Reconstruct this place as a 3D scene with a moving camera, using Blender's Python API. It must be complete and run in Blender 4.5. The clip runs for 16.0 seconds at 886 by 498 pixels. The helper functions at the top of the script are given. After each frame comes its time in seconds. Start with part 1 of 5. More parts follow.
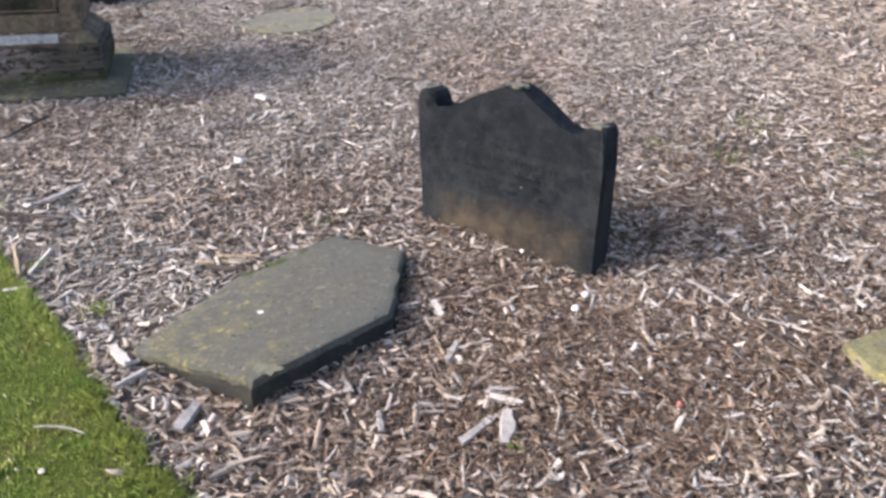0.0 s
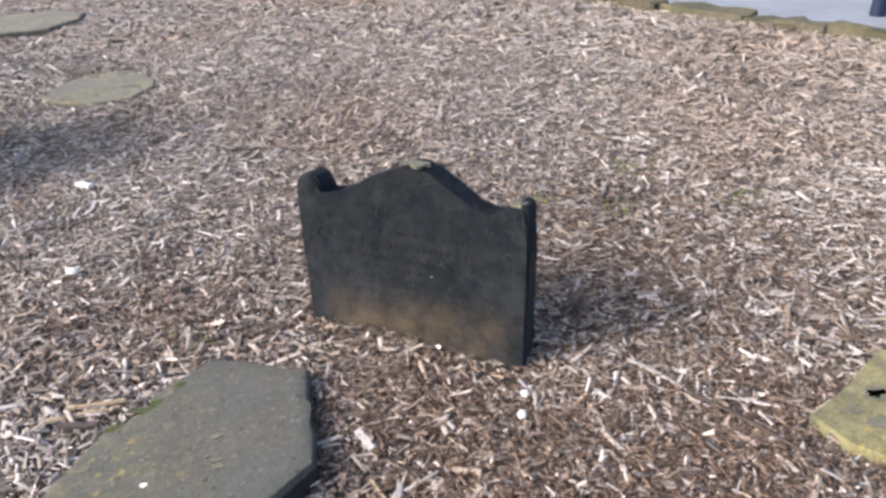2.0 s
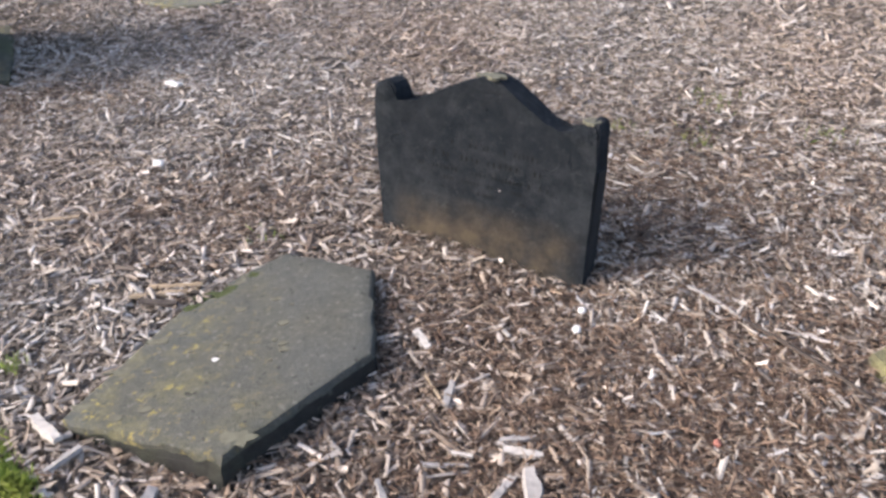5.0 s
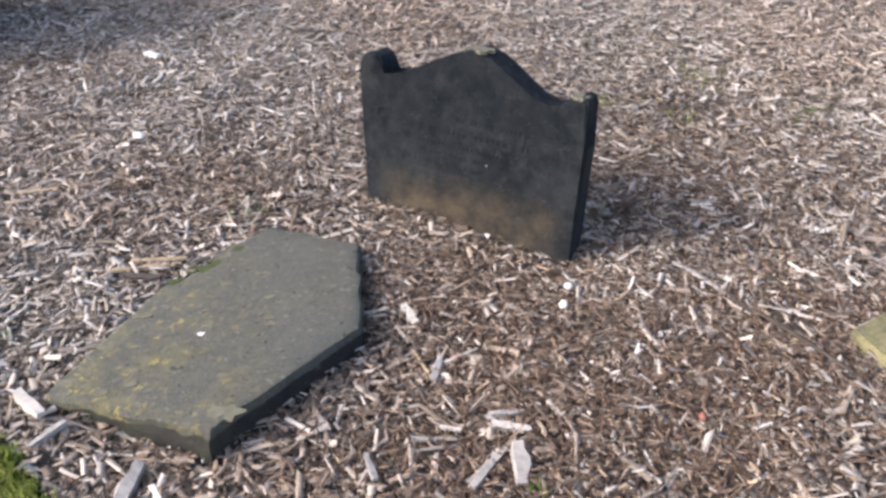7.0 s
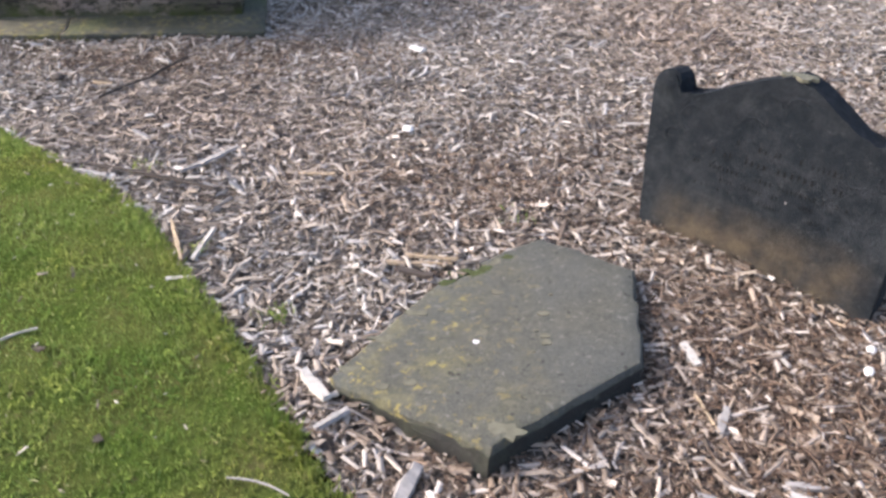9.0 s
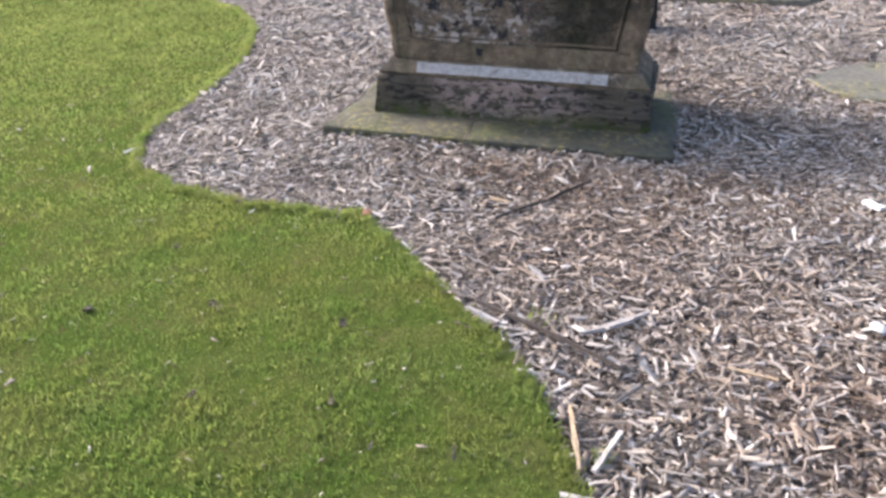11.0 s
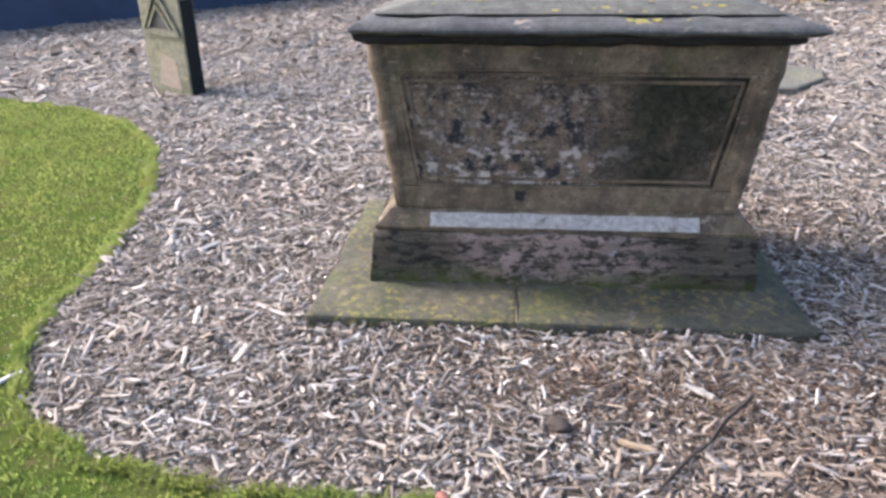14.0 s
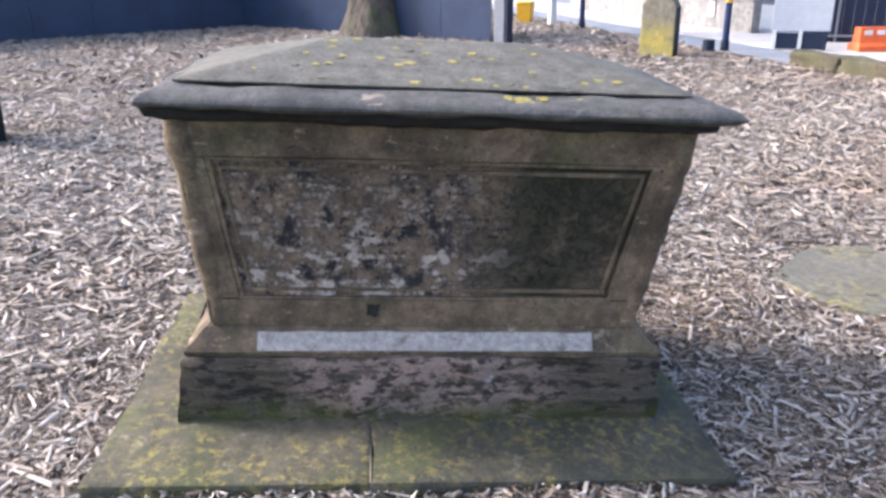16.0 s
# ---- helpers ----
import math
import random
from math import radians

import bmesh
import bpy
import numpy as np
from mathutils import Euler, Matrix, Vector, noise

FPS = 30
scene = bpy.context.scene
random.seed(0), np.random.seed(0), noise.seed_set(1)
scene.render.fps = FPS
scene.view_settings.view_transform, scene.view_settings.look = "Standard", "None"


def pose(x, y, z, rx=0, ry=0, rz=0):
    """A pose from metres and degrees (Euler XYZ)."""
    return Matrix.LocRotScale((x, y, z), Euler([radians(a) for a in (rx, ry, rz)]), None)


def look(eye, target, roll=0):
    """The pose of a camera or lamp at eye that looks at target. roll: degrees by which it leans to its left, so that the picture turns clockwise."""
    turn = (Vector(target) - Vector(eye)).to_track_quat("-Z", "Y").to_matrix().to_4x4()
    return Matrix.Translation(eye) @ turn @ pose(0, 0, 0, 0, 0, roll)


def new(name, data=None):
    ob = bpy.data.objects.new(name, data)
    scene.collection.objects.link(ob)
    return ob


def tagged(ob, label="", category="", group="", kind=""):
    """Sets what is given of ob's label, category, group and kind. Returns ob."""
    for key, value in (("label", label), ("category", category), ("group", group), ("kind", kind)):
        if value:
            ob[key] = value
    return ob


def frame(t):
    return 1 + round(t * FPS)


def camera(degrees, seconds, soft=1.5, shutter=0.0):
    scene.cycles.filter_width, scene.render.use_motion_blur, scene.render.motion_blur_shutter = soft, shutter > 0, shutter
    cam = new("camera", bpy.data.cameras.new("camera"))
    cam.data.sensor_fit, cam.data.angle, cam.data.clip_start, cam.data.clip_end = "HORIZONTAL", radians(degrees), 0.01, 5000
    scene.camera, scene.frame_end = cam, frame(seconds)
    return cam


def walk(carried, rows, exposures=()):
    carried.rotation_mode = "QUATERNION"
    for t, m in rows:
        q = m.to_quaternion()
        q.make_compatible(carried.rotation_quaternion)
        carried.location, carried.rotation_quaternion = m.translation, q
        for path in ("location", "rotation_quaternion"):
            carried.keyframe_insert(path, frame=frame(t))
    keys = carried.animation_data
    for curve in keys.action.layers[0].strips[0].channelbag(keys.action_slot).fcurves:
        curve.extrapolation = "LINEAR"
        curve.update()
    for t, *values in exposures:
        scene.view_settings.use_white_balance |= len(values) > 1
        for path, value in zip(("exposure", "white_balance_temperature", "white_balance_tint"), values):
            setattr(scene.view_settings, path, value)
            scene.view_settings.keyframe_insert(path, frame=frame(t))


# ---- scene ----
cam = camera(59.4, 16.0, soft=3.0)
PATH = [
    (0.0, (0.046, -0.016, 1.533), (0.208, 1.718, 0.551), -2.5),
    (0.5, (0.031, 0.187, 1.562), (0.217, 1.947, 0.632), -4.1),
    (1.0, (0.038, 0.326, 1.562), (0.343, 2.059, 0.611), -2.7),
    (1.5, (-0.01, 0.427, 1.567), (0.446, 2.14, 0.639), -2.5),
    (2.0, (-0.134, 0.496, 1.553), (0.47, 2.165, 0.632), -2.4),
    (2.5, (-0.202, 0.511, 1.542), (0.396, 2.16, 0.581), -1.7),
    (3.0, (-0.198, 0.484, 1.535), (0.35, 2.141, 0.557), -1.3),
    (3.5, (-0.157, 0.444, 1.522), (0.31, 2.085, 0.479), -0.3),
    (4.0, (-0.136, 0.42, 1.522), (0.252, 2.076, 0.47), -1.1),
    (6.5, (-0.15, 0.42, 1.513), (0.269, 2.027, 0.399), -0.9),
    (7.0, (-0.164, 0.432, 1.51), (0.276, 2.028, 0.389), 0.1),
    (7.5, (-0.172, 0.444, 1.505), (0.271, 2.028, 0.368), -0.1),
    (8.0, (-0.228, 0.472, 1.502), (0.097, 2.076, 0.352), 0.5),
    (8.5, (-0.31, 0.521, 1.506), (-0.074, 2.158, 0.381), 0.0),
    (9.0, (-0.457, 0.583, 1.512), (-0.467, 2.24, 0.392), -1.0),
    (9.5, (-0.565, 0.705, 1.508), (-0.942, 2.356, 0.444), -3.0),
    (10.0, (-0.701, 0.898, 1.52), (-1.38, 2.541, 0.604), -4.0),
    (10.2, (-0.731, 0.957, 1.533), (-1.471, 2.567, 0.605), -4.0),
    (12.5, (-1.646, 1.707, 1.53), (-2.463, 3.312, 0.661), -3.2),
    (13.0, (-1.875, 1.897, 1.523), (-2.451, 3.623, 0.693), -4.9),
    (13.5, (-2.052, 2.056, 1.532), (-2.498, 3.821, 0.703), -3.2),
    (14.0, (-2.192, 2.334, 1.535), (-2.712, 4.105, 0.763), -4.1),
    (14.5, (-2.295, 2.536, 1.526), (-2.634, 4.366, 0.794), -3.2),
    (15.0, (-2.416, 2.772, 1.565), (-2.434, 4.625, 0.812), -4.9),
    (15.5, (-2.387, 2.938, 1.528), (-2.385, 4.8, 0.796), -2.9),
    (16.0, (-2.296, 3.108, 1.546), (-2.466, 4.973, 0.844), -0.8),
]
walk(cam, [(t, look(eye, target, roll)) for t, eye, target, roll in PATH], [(0.0, 1.7, 6150, 11), (4.0, 1.58, 6150, 11), (8.0, 1.67, 6150, 11), (10.0, 1.83, 6150, 12), (12.5, 1.91, 6100, 12), (14.0, 1.95, 6040, 12), (16.0, 2.02, 5980, 13)])

# ---- daylight: a spring sun from the -x side, under a hazy sky ----
SUN_FROM = Vector((-0.815, 0.10, 0.568))
world = bpy.data.worlds.new("sky")
scene.world = world
world.use_nodes = True
sky = world.node_tree.nodes.new("ShaderNodeTexSky")
sky.sky_type, sky.sun_disc = "NISHITA", False
sky.sun_elevation, sky.sun_rotation = radians(34.6), math.atan2(SUN_FROM.x, SUN_FROM.y)
sky.dust_density, sky.ozone_density = 4.0, 0.6
backing = world.node_tree.nodes["Background"]
backing.inputs["Strength"].default_value = 0.15
world.node_tree.links.new(sky.outputs[0], backing.inputs["Color"])
sun = new("sun", bpy.data.lights.new("sun", "SUN"))
sun.data.energy, sun.data.angle, sun.data.color = 1.3, radians(10.0), (1.0, 0.955, 0.91)
sun.matrix_world = look(SUN_FROM * 30, (0, 0, 0))


# ---- materials ----
class Nodes:
    """A short hand for building one node material."""

    def __init__(self, name, rough=0.9, metal=0.0):
        self.m = bpy.data.materials.new(name)
        self.m.use_nodes = True
        self.t = self.m.node_tree
        self.b = self.t.nodes["Principled BSDF"]
        self.b.inputs["Roughness"].default_value = rough
        self.b.inputs["Metallic"].default_value = metal
        self.b.inputs["Specular IOR Level"].default_value = 0.3
        self.co = self.t.nodes.new("ShaderNodeTexCoord").outputs["Object"]

    def link(self, a, b):
        self.t.links.new(a, b)

    def stretch(self, scale, turn=(0, 0, 0)):
        n = self.t.nodes.new("ShaderNodeMapping")
        n.inputs["Scale"].default_value = scale
        n.inputs["Rotation"].default_value = turn
        self.link(self.co, n.inputs["Vector"])
        return n.outputs[0]

    def noise(self, scale, detail=4.0, rough=0.6, co=None):
        n = self.t.nodes.new("ShaderNodeTexNoise")
        n.inputs["Scale"].default_value, n.inputs["Detail"].default_value = scale, detail
        n.inputs["Roughness"].default_value = rough
        self.link(co or self.co, n.inputs["Vector"])
        return n.outputs["Fac"]

    def cells(self, scale, out="Color", co=None):
        n = self.t.nodes.new("ShaderNodeTexVoronoi")
        n.inputs["Scale"].default_value = scale
        self.link(co or self.co, n.inputs["Vector"])
        return n.outputs[out]

    def ramp(self, fac, stops):
        n = self.t.nodes.new("ShaderNodeValToRGB")
        e = n.color_ramp.elements
        while len(e) < len(stops):
            e.new(0.5)
        for k, (at, c) in zip(e, stops):
            k.position = at
            k.color = (c, c, c, 1) if isinstance(c, (int, float)) else (*c, 1)
        self.link(fac, n.inputs[0])
        return n.outputs[0]

    def mix(self, fac, a, b, how="MIX"):
        n = self.t.nodes.new("ShaderNodeMix")
        n.data_type, n.blend_type = "RGBA", how
        for socket, value in ((n.inputs["Factor"], fac), (n.inputs[6], a), (n.inputs[7], b)):
            if isinstance(value, (int, float)):
                socket.default_value = value
            elif isinstance(value, tuple):
                socket.default_value = (*value, 1)
            else:
                self.link(value, socket)
        return n.outputs[2]

    def mask(self, fac, low, high):
        return self.ramp(fac, [(low, 0.0), (high, 1.0)])

    def axis(self, which):
        n = self.t.nodes.new("ShaderNodeSeparateXYZ")
        self.link(self.co, n.inputs[0])
        return n.outputs[which]

    def within(self, value, low, high):
        n = self.t.nodes.new("ShaderNodeMapRange")
        n.inputs["From Min"].default_value, n.inputs["From Max"].default_value = low, high
        self.link(value, n.inputs["Value"])
        return n.outputs[0]

    def times(self, a, b):
        n = self.t.nodes.new("ShaderNodeMath")
        n.operation = "MULTIPLY"
        for socket, value in zip(n.inputs, (a, b)):
            if isinstance(value, (int, float)):
                socket.default_value = value
            else:
                self.link(value, socket)
        return n.outputs[0]

    def island(self):
        return self.t.nodes.new("ShaderNodeNewGeometry").outputs["Random Per Island"]

    def piece(self):
        return self.t.nodes.new("ShaderNodeObjectInfo").outputs["Random"]

    def done(self, colour, height=None, bump=0.3, depth=0.01):
        if isinstance(colour, tuple):
            self.b.inputs["Base Color"].default_value = (*colour, 1)
        else:
            self.link(colour, self.b.inputs["Base Color"])
        if height is not None:
            n = self.t.nodes.new("ShaderNodeBump")
            n.inputs["Strength"].default_value, n.inputs["Distance"].default_value = bump, depth
            self.link(height, n.inputs["Height"])
            self.link(n.outputs[0], self.b.inputs["Normal"])
        return self.m


def plain(name, colour, rough=0.6, metal=0.0, vary=0.25, scale=6.0):
    """Painted or cast stuff with a little dirt and unevenness."""
    n = Nodes(name, rough, metal)
    dull = tuple(c * (1 - vary) for c in colour)
    c = n.mix(n.mask(n.noise(scale, 6), 0.35, 0.7), colour, dull)
    c = n.mix(n.times(n.mask(n.noise(scale * 9, 3), 0.55, 0.75), 0.5), c, dull)
    return n.done(c, n.noise(scale * 14, 3), 0.15, 0.004)


def stone(name, base, dark, pale, grime=0.5, paleness=0.4, green=0.0, yellow=0.0, scale=3.0, bump=0.5):
    """Weathered stone: mottled base, dark crust, pale worn patches, algae and lichen."""
    n = Nodes(name, 0.92)
    big, mid, fine = n.noise(scale, 6, 0.65), n.noise(scale * 6, 5, 0.7), n.noise(scale * 45, 4, 0.7)
    c = n.mix(n.mask(mid, 0.35, 0.68), base, tuple(0.52 * v for v in base))
    c = n.mix(n.times(n.mask(big, 0.62 - 0.3 * grime, 0.72 - 0.2 * grime), 0.85), c, dark)
    spots = n.noise(scale * 3.1, 7, 0.72, n.stretch((1, 1, 1.6), (0.4, 0.2, 0.9)))
    c = n.mix(n.times(n.mask(spots, 0.66 - 0.14 * paleness, 0.7 - 0.1 * paleness), 0.8), c, pale)
    if green:
        algae = n.noise(scale * 0.9, 5, 0.6, n.stretch((1, 1, 0.5), (0.1, 1.2, 0.5)))
        c = n.mix(n.times(n.mask(algae, 0.5, 0.66), green), c, (0.075, 0.085, 0.03))
    if yellow:
        lich = n.noise(scale * 8, 8, 0.75, n.stretch((1, 1, 1), (0.9, 0.3, 0.2)))
        zone = n.mask(n.noise(scale * 0.8, 3, 0.5, n.stretch((1, 1, 1), (0.2, 0.9, 1.2))), 0.42, 0.6)
        c = n.mix(n.times(n.times(n.mask(lich, 0.5, 0.6), zone), yellow), c, (0.29, 0.235, 0.06))
    c = n.mix(0.5, c, n.ramp(fine, [(0.3, 0.12), (0.7, 0.88)]), "OVERLAY")
    pits = n.mask(n.noise(scale * 11, 2, 0.5, n.stretch((1, 1, 1), (0.7, 0.1, 0.4))), 0.7, 0.74)
    c = n.mix(n.times(pits, 0.7), c, tuple(0.4 * v for v in dark))
    h = n.mix(0.5, mid, fine)
    return n.done(c, h, bump, 0.012)


WOOD = [(0.0, (0.06, 0.045, 0.034)), (0.14, (0.11, 0.082, 0.061)), (0.34, (0.19, 0.148, 0.114)), (0.54, (0.255, 0.21, 0.17)),
        (0.72, (0.31, 0.266, 0.229)), (0.86, (0.365, 0.325, 0.288)), (0.95, (0.42, 0.378, 0.342)), (1.0, (0.52, 0.475, 0.435))]


def chip_wood(name, bleached=0.0):
    n = Nodes(name, 0.62)
    n.b.inputs["Specular IOR Level"].default_value = 0.4
    c = n.ramp(n.island(), WOOD)
    # pulls chips to one pale tone, as glare does farther off
    if bleached:
        c = n.mix(bleached, c, (0.285, 0.238, 0.197))
    damp = n.mask(n.noise(0.9, 4, 0.6), 0.5, 0.72)
    c = n.mix(n.times(damp, 0.55), c, n.mix(0.6, c, (0.12, 0.068, 0.04), "MULTIPLY"))
    brown = n.mask(n.noise(0.55, 3, 0.55, n.stretch((1, 1, 1), (0, 0, 1.1))), 0.48, 0.68)
    c = n.mix(n.times(brown, 0.5), c, n.mix(1.0, c, (0.90, 0.72, 0.58), "MULTIPLY"))
    grain = n.noise(220, 3)
    c = n.mix(0.4, c, n.ramp(grain, [(0.3, 0.2), (0.7, 0.8)]), "OVERLAY")
    return n.done(c, grain, 0.4, 0.002)


def shred_bark():
    n = Nodes("bark_shred", 0.85)
    c = n.ramp(n.island(), [(0.0, (0.03, 0.017, 0.011)), (0.35, (0.082, 0.05, 0.033)), (0.7, (0.145, 0.094, 0.064)), (0.92, (0.21, 0.148, 0.105)), (1.0, (0.34, 0.26, 0.19))])
    return n.done(c, n.noise(260, 3), 0.4, 0.002)


def bark_soil():
    n = Nodes("bark_soil", 0.95)
    cell = n.cells(62, "Color", n.stretch((1, 0.55, 1), (0, 0, 0.5)))
    c = n.ramp(cell, [(0.0, (0.035, 0.026, 0.02)), (0.4, (0.08, 0.062, 0.048)), (0.75, (0.16, 0.13, 0.105)), (1.0, (0.3, 0.255, 0.215))])
    c = n.mix(n.mask(n.noise(7, 5), 0.5, 0.8), c, (0.075, 0.055, 0.042))
    return n.done(c, n.cells(62, "Distance"), 0.8, 0.015)


def turf():
    n = Nodes("turf_soil", 0.95)
    n.b.inputs["Specular IOR Level"].default_value = 0.0
    c = n.mix(n.mask(n.noise(4.5, 5), 0.4, 0.65), (0.055, 0.08, 0.016), (0.082, 0.086, 0.026))
    c = n.mix(n.mask(n.noise(60, 3), 0.5, 0.75), c, (0.035, 0.042, 0.012))
    thatch = n.mask(n.noise(11, 5, 0.65, n.stretch((1, 1, 1), (0, 0.5, 1.4))), 0.6, 0.68)
    c = n.mix(n.times(thatch, 0.6), c, (0.11, 0.082, 0.045))
    return n.done(c, n.noise(90, 4), 0.8, 0.015)


def blade():
    n = Nodes("grass_blade", 0.5)
    n.b.inputs["Specular IOR Level"].default_value = 0.5
    c = n.ramp(n.island(), [(0.0, (0.128, 0.175, 0.044)), (0.35, (0.156, 0.212, 0.053)), (0.75, (0.19, 0.245, 0.063)), (0.95, (0.23, 0.26, 0.085)), (1.0, (0.34, 0.32, 0.19))])
    patch = n.mask(n.noise(1.9, 5, 0.6), 0.45, 0.66)
    c = n.mix(n.times(patch, 0.65), c, n.mix(0.55, c, (0.27, 0.215, 0.045)))
    lush = n.mask(n.noise(2.2, 5, 0.65, n.stretch((1, 1, 1), (0, 0, 0.7))), 0.47, 0.62)
    c = n.mix(n.times(lush, 0.8), c, n.mix(0.6, c, (0.06, 0.15, 0.016)))
    tuft = n.mask(n.noise(9, 5, 0.7, n.stretch((1, 1, 1), (0.4, 0, 0.3))), 0.52, 0.62)
    c = n.mix(n.times(tuft, 0.42), c, n.mix(0.65, c, (0.055, 0.07, 0.02)))
    bare = n.mask(n.noise(14, 5, 0.7, n.stretch((1, 1, 1), (0.9, 0.2, 0.8))), 0.62, 0.67)
    c = n.mix(n.times(bare, 0.5), c, (0.11, 0.095, 0.05))
    bright = n.mask(n.noise(9, 4, 0.65, n.stretch((1, 1, 1), (0.1, 0.6, 1.3))), 0.56, 0.68)
    c = n.mix(n.times(bright, 0.55), c, n.mix(0.6, c, (0.34, 0.37, 0.09)))
    # paler with growing y: the far lawn's sheen put into the blade colour
    far_sheen = n.times(n.within(n.axis(1), 2.6, 6.0), n.mask(n.noise(1.3, 4), 0.25, 0.6))
    c = n.mix(n.times(far_sheen, 0.6), c, n.mix(0.65, c, (0.36, 0.37, 0.12)))
    thin = n.t.nodes.new("ShaderNodeBsdfTranslucent")
    both = n.t.nodes.new("ShaderNodeMixShader")
    both.inputs[0].default_value = 0.6
    n.link(c, thin.inputs["Color"])
    n.link(n.b.outputs[0], both.inputs[1])
    n.link(thin.outputs[0], both.inputs[2])
    n.link(both.outputs[0], n.t.nodes["Material Output"].inputs["Surface"])
    return n.done(c)


def tarmac(name, base):
    n = Nodes(name, 0.85)
    c = n.mix(n.mask(n.noise(1.2, 5), 0.35, 0.7), base, tuple(0.72 * v for v in base))
    c = n.mix(0.3, c, n.ramp(n.cells(120), [(0.0, 0.2), (1.0, 0.8)]), "OVERLAY")
    return n.done(c, n.noise(150, 3), 0.4, 0.005)


def bark():
    n = Nodes("tree_bark", 0.95)
    long = n.stretch((1, 1, 0.18))
    c = n.mix(n.mask(n.noise(9, 6, 0.7, long), 0.4, 0.62), (0.115, 0.095, 0.078), (0.035, 0.029, 0.024))
    c = n.mix(n.times(n.mask(n.noise(1.6, 4), 0.48, 0.62), 0.7), c, (0.085, 0.095, 0.05))
    return n.done(c, n.noise(11, 6, 0.7, long), 1.0, 0.05)


def headstone_stone():
    """Soot-dark sandstone with a scoured, ochre foot."""
    n = Nodes("sooty_headstone", 0.95)
    n.b.inputs["Specular IOR Level"].default_value = 0.12
    mid, fine = n.noise(14, 6, 0.7), n.noise(120, 4, 0.7)
    c = n.mix(n.mask(mid, 0.4, 0.7), (0.010, 0.0125, 0.016), (0.022, 0.024, 0.028))
    pale = n.mask(n.noise(20, 8, 0.8, n.stretch((1, 1, 1.4), (0.3, 0.8, 0.1))), 0.57, 0.64)
    c = n.mix(n.times(pale, 0.5), c, (0.05, 0.052, 0.054))
    c = n.mix(n.times(n.mask(n.noise(6, 5, 0.7, n.stretch((1, 1, 1), (1, 0.3, 0))), 0.5, 0.66), 0.4), c, (0.045, 0.048, 0.052))
    low = n.within(n.axis(2), 0.21, 0.07)
    edge = n.within(n.axis(0), 0.02, 0.12)
    edge2 = n.within(n.axis(0), 0.80, 0.68)
    foot = n.times(n.times(low, edge), n.times(edge2, n.mask(n.noise(9, 5, 0.6), 0.3, 0.62)))
    c = n.mix(n.times(foot, 0.6), c, (0.13, 0.098, 0.062))
    c = n.mix(0.3, c, n.ramp(fine, [(0.3, 0.15), (0.7, 0.85)]), "OVERLAY")
    return n.done(c, n.mix(0.5, mid, fine), 1.0, 0.02)


def lichen_headstone():
    """Grey-buff stone whose lower half is furred with yellow lichen."""
    n = Nodes("lichened_headstone", 0.93)
    mid = n.noise(9, 6, 0.7)
    c = n.mix(n.mask(mid, 0.38, 0.66), (0.17, 0.155, 0.125), (0.085, 0.08, 0.062))
    low = n.times(n.within(n.axis(2), 0.62, 0.25), n.mask(n.noise(6, 6, 0.7), 0.36, 0.52))
    c = n.mix(low, c, (0.24, 0.205, 0.05))
    return n.done(c, n.mix(0.5, mid, n.noise(60, 4)), 0.7, 0.01)


def panel_stone():
    """The worn panel of the tomb: brown ground, black crust, ashy flaking in rows, green damp at one end."""
    n = Nodes("panel_stone", 0.93)
    mid, fine = n.noise(17, 6, 0.75), n.noise(110, 4)
    c = n.mix(n.mask(mid, 0.36, 0.66), (0.205, 0.147, 0.103), (0.095, 0.07, 0.052))
    crust = n.mask(n.noise(4.2, 6, 0.7), 0.46, 0.58)
    c = n.mix(n.times(crust, 0.7), c, (0.05, 0.041, 0.033))
    # rows of worn writing: pale flakes broken into letters
    wave = n.t.nodes.new("ShaderNodeTexWave")
    wave.bands_direction = "Z"
    wave.inputs["Scale"].default_value, wave.inputs["Distortion"].default_value = 10.2, 2.0
    wave.inputs["Detail Scale"].default_value = 6.0
    n.link(n.co, wave.inputs["Vector"])
    letters = n.mask(n.noise(75, 3, 0.6, n.stretch((1.0, 1, 0.7))), 0.47, 0.56)
    flaked = n.mask(n.noise(7.5, 6, 0.72, n.stretch((1, 1, 1.3), (0, 0.4, 0))), 0.5, 0.6)
    worn = n.within(n.axis(0), 0.36, 0.02)
    rows = n.times(n.times(letters, n.mask(wave.outputs["Fac"], 0.1, 0.6)), n.times(flaked, worn))
    c = n.mix(n.times(rows, 0.7), c, (0.42, 0.35, 0.30))
    low = n.times(n.within(n.axis(2), 0.95, 0.5), worn)
    ash = n.mask(n.noise(11, 10, 0.84, n.stretch((1.0, 1, 1.3))), 0.5, 0.535)
    c = n.mix(n.times(n.times(ash, low), 0.9), c, (0.47, 0.40, 0.36))
    black = n.mask(n.noise(10, 8, 0.78, n.stretch((1.2, 1, 1), (0, 1, 0.4))), 0.545, 0.58)
    c = n.mix(n.times(n.times(black, n.within(n.axis(0), 0.25, 0.0)), 0.95), c, (0.026, 0.026, 0.032))
    damp = n.times(n.within(n.axis(0), 0.08, 0.34), n.mask(n.noise(2.6, 4), 0.22, 0.5))
    c = n.mix(n.times(damp, 0.92), c, (0.022, 0.024, 0.013))
    c = n.mix(0.4, c, n.ramp(fine, [(0.3, 0.15), (0.7, 0.85)]), "OVERLAY")
    return n.done(c, n.mix(0.5, mid, ash), 0.9, 0.015)


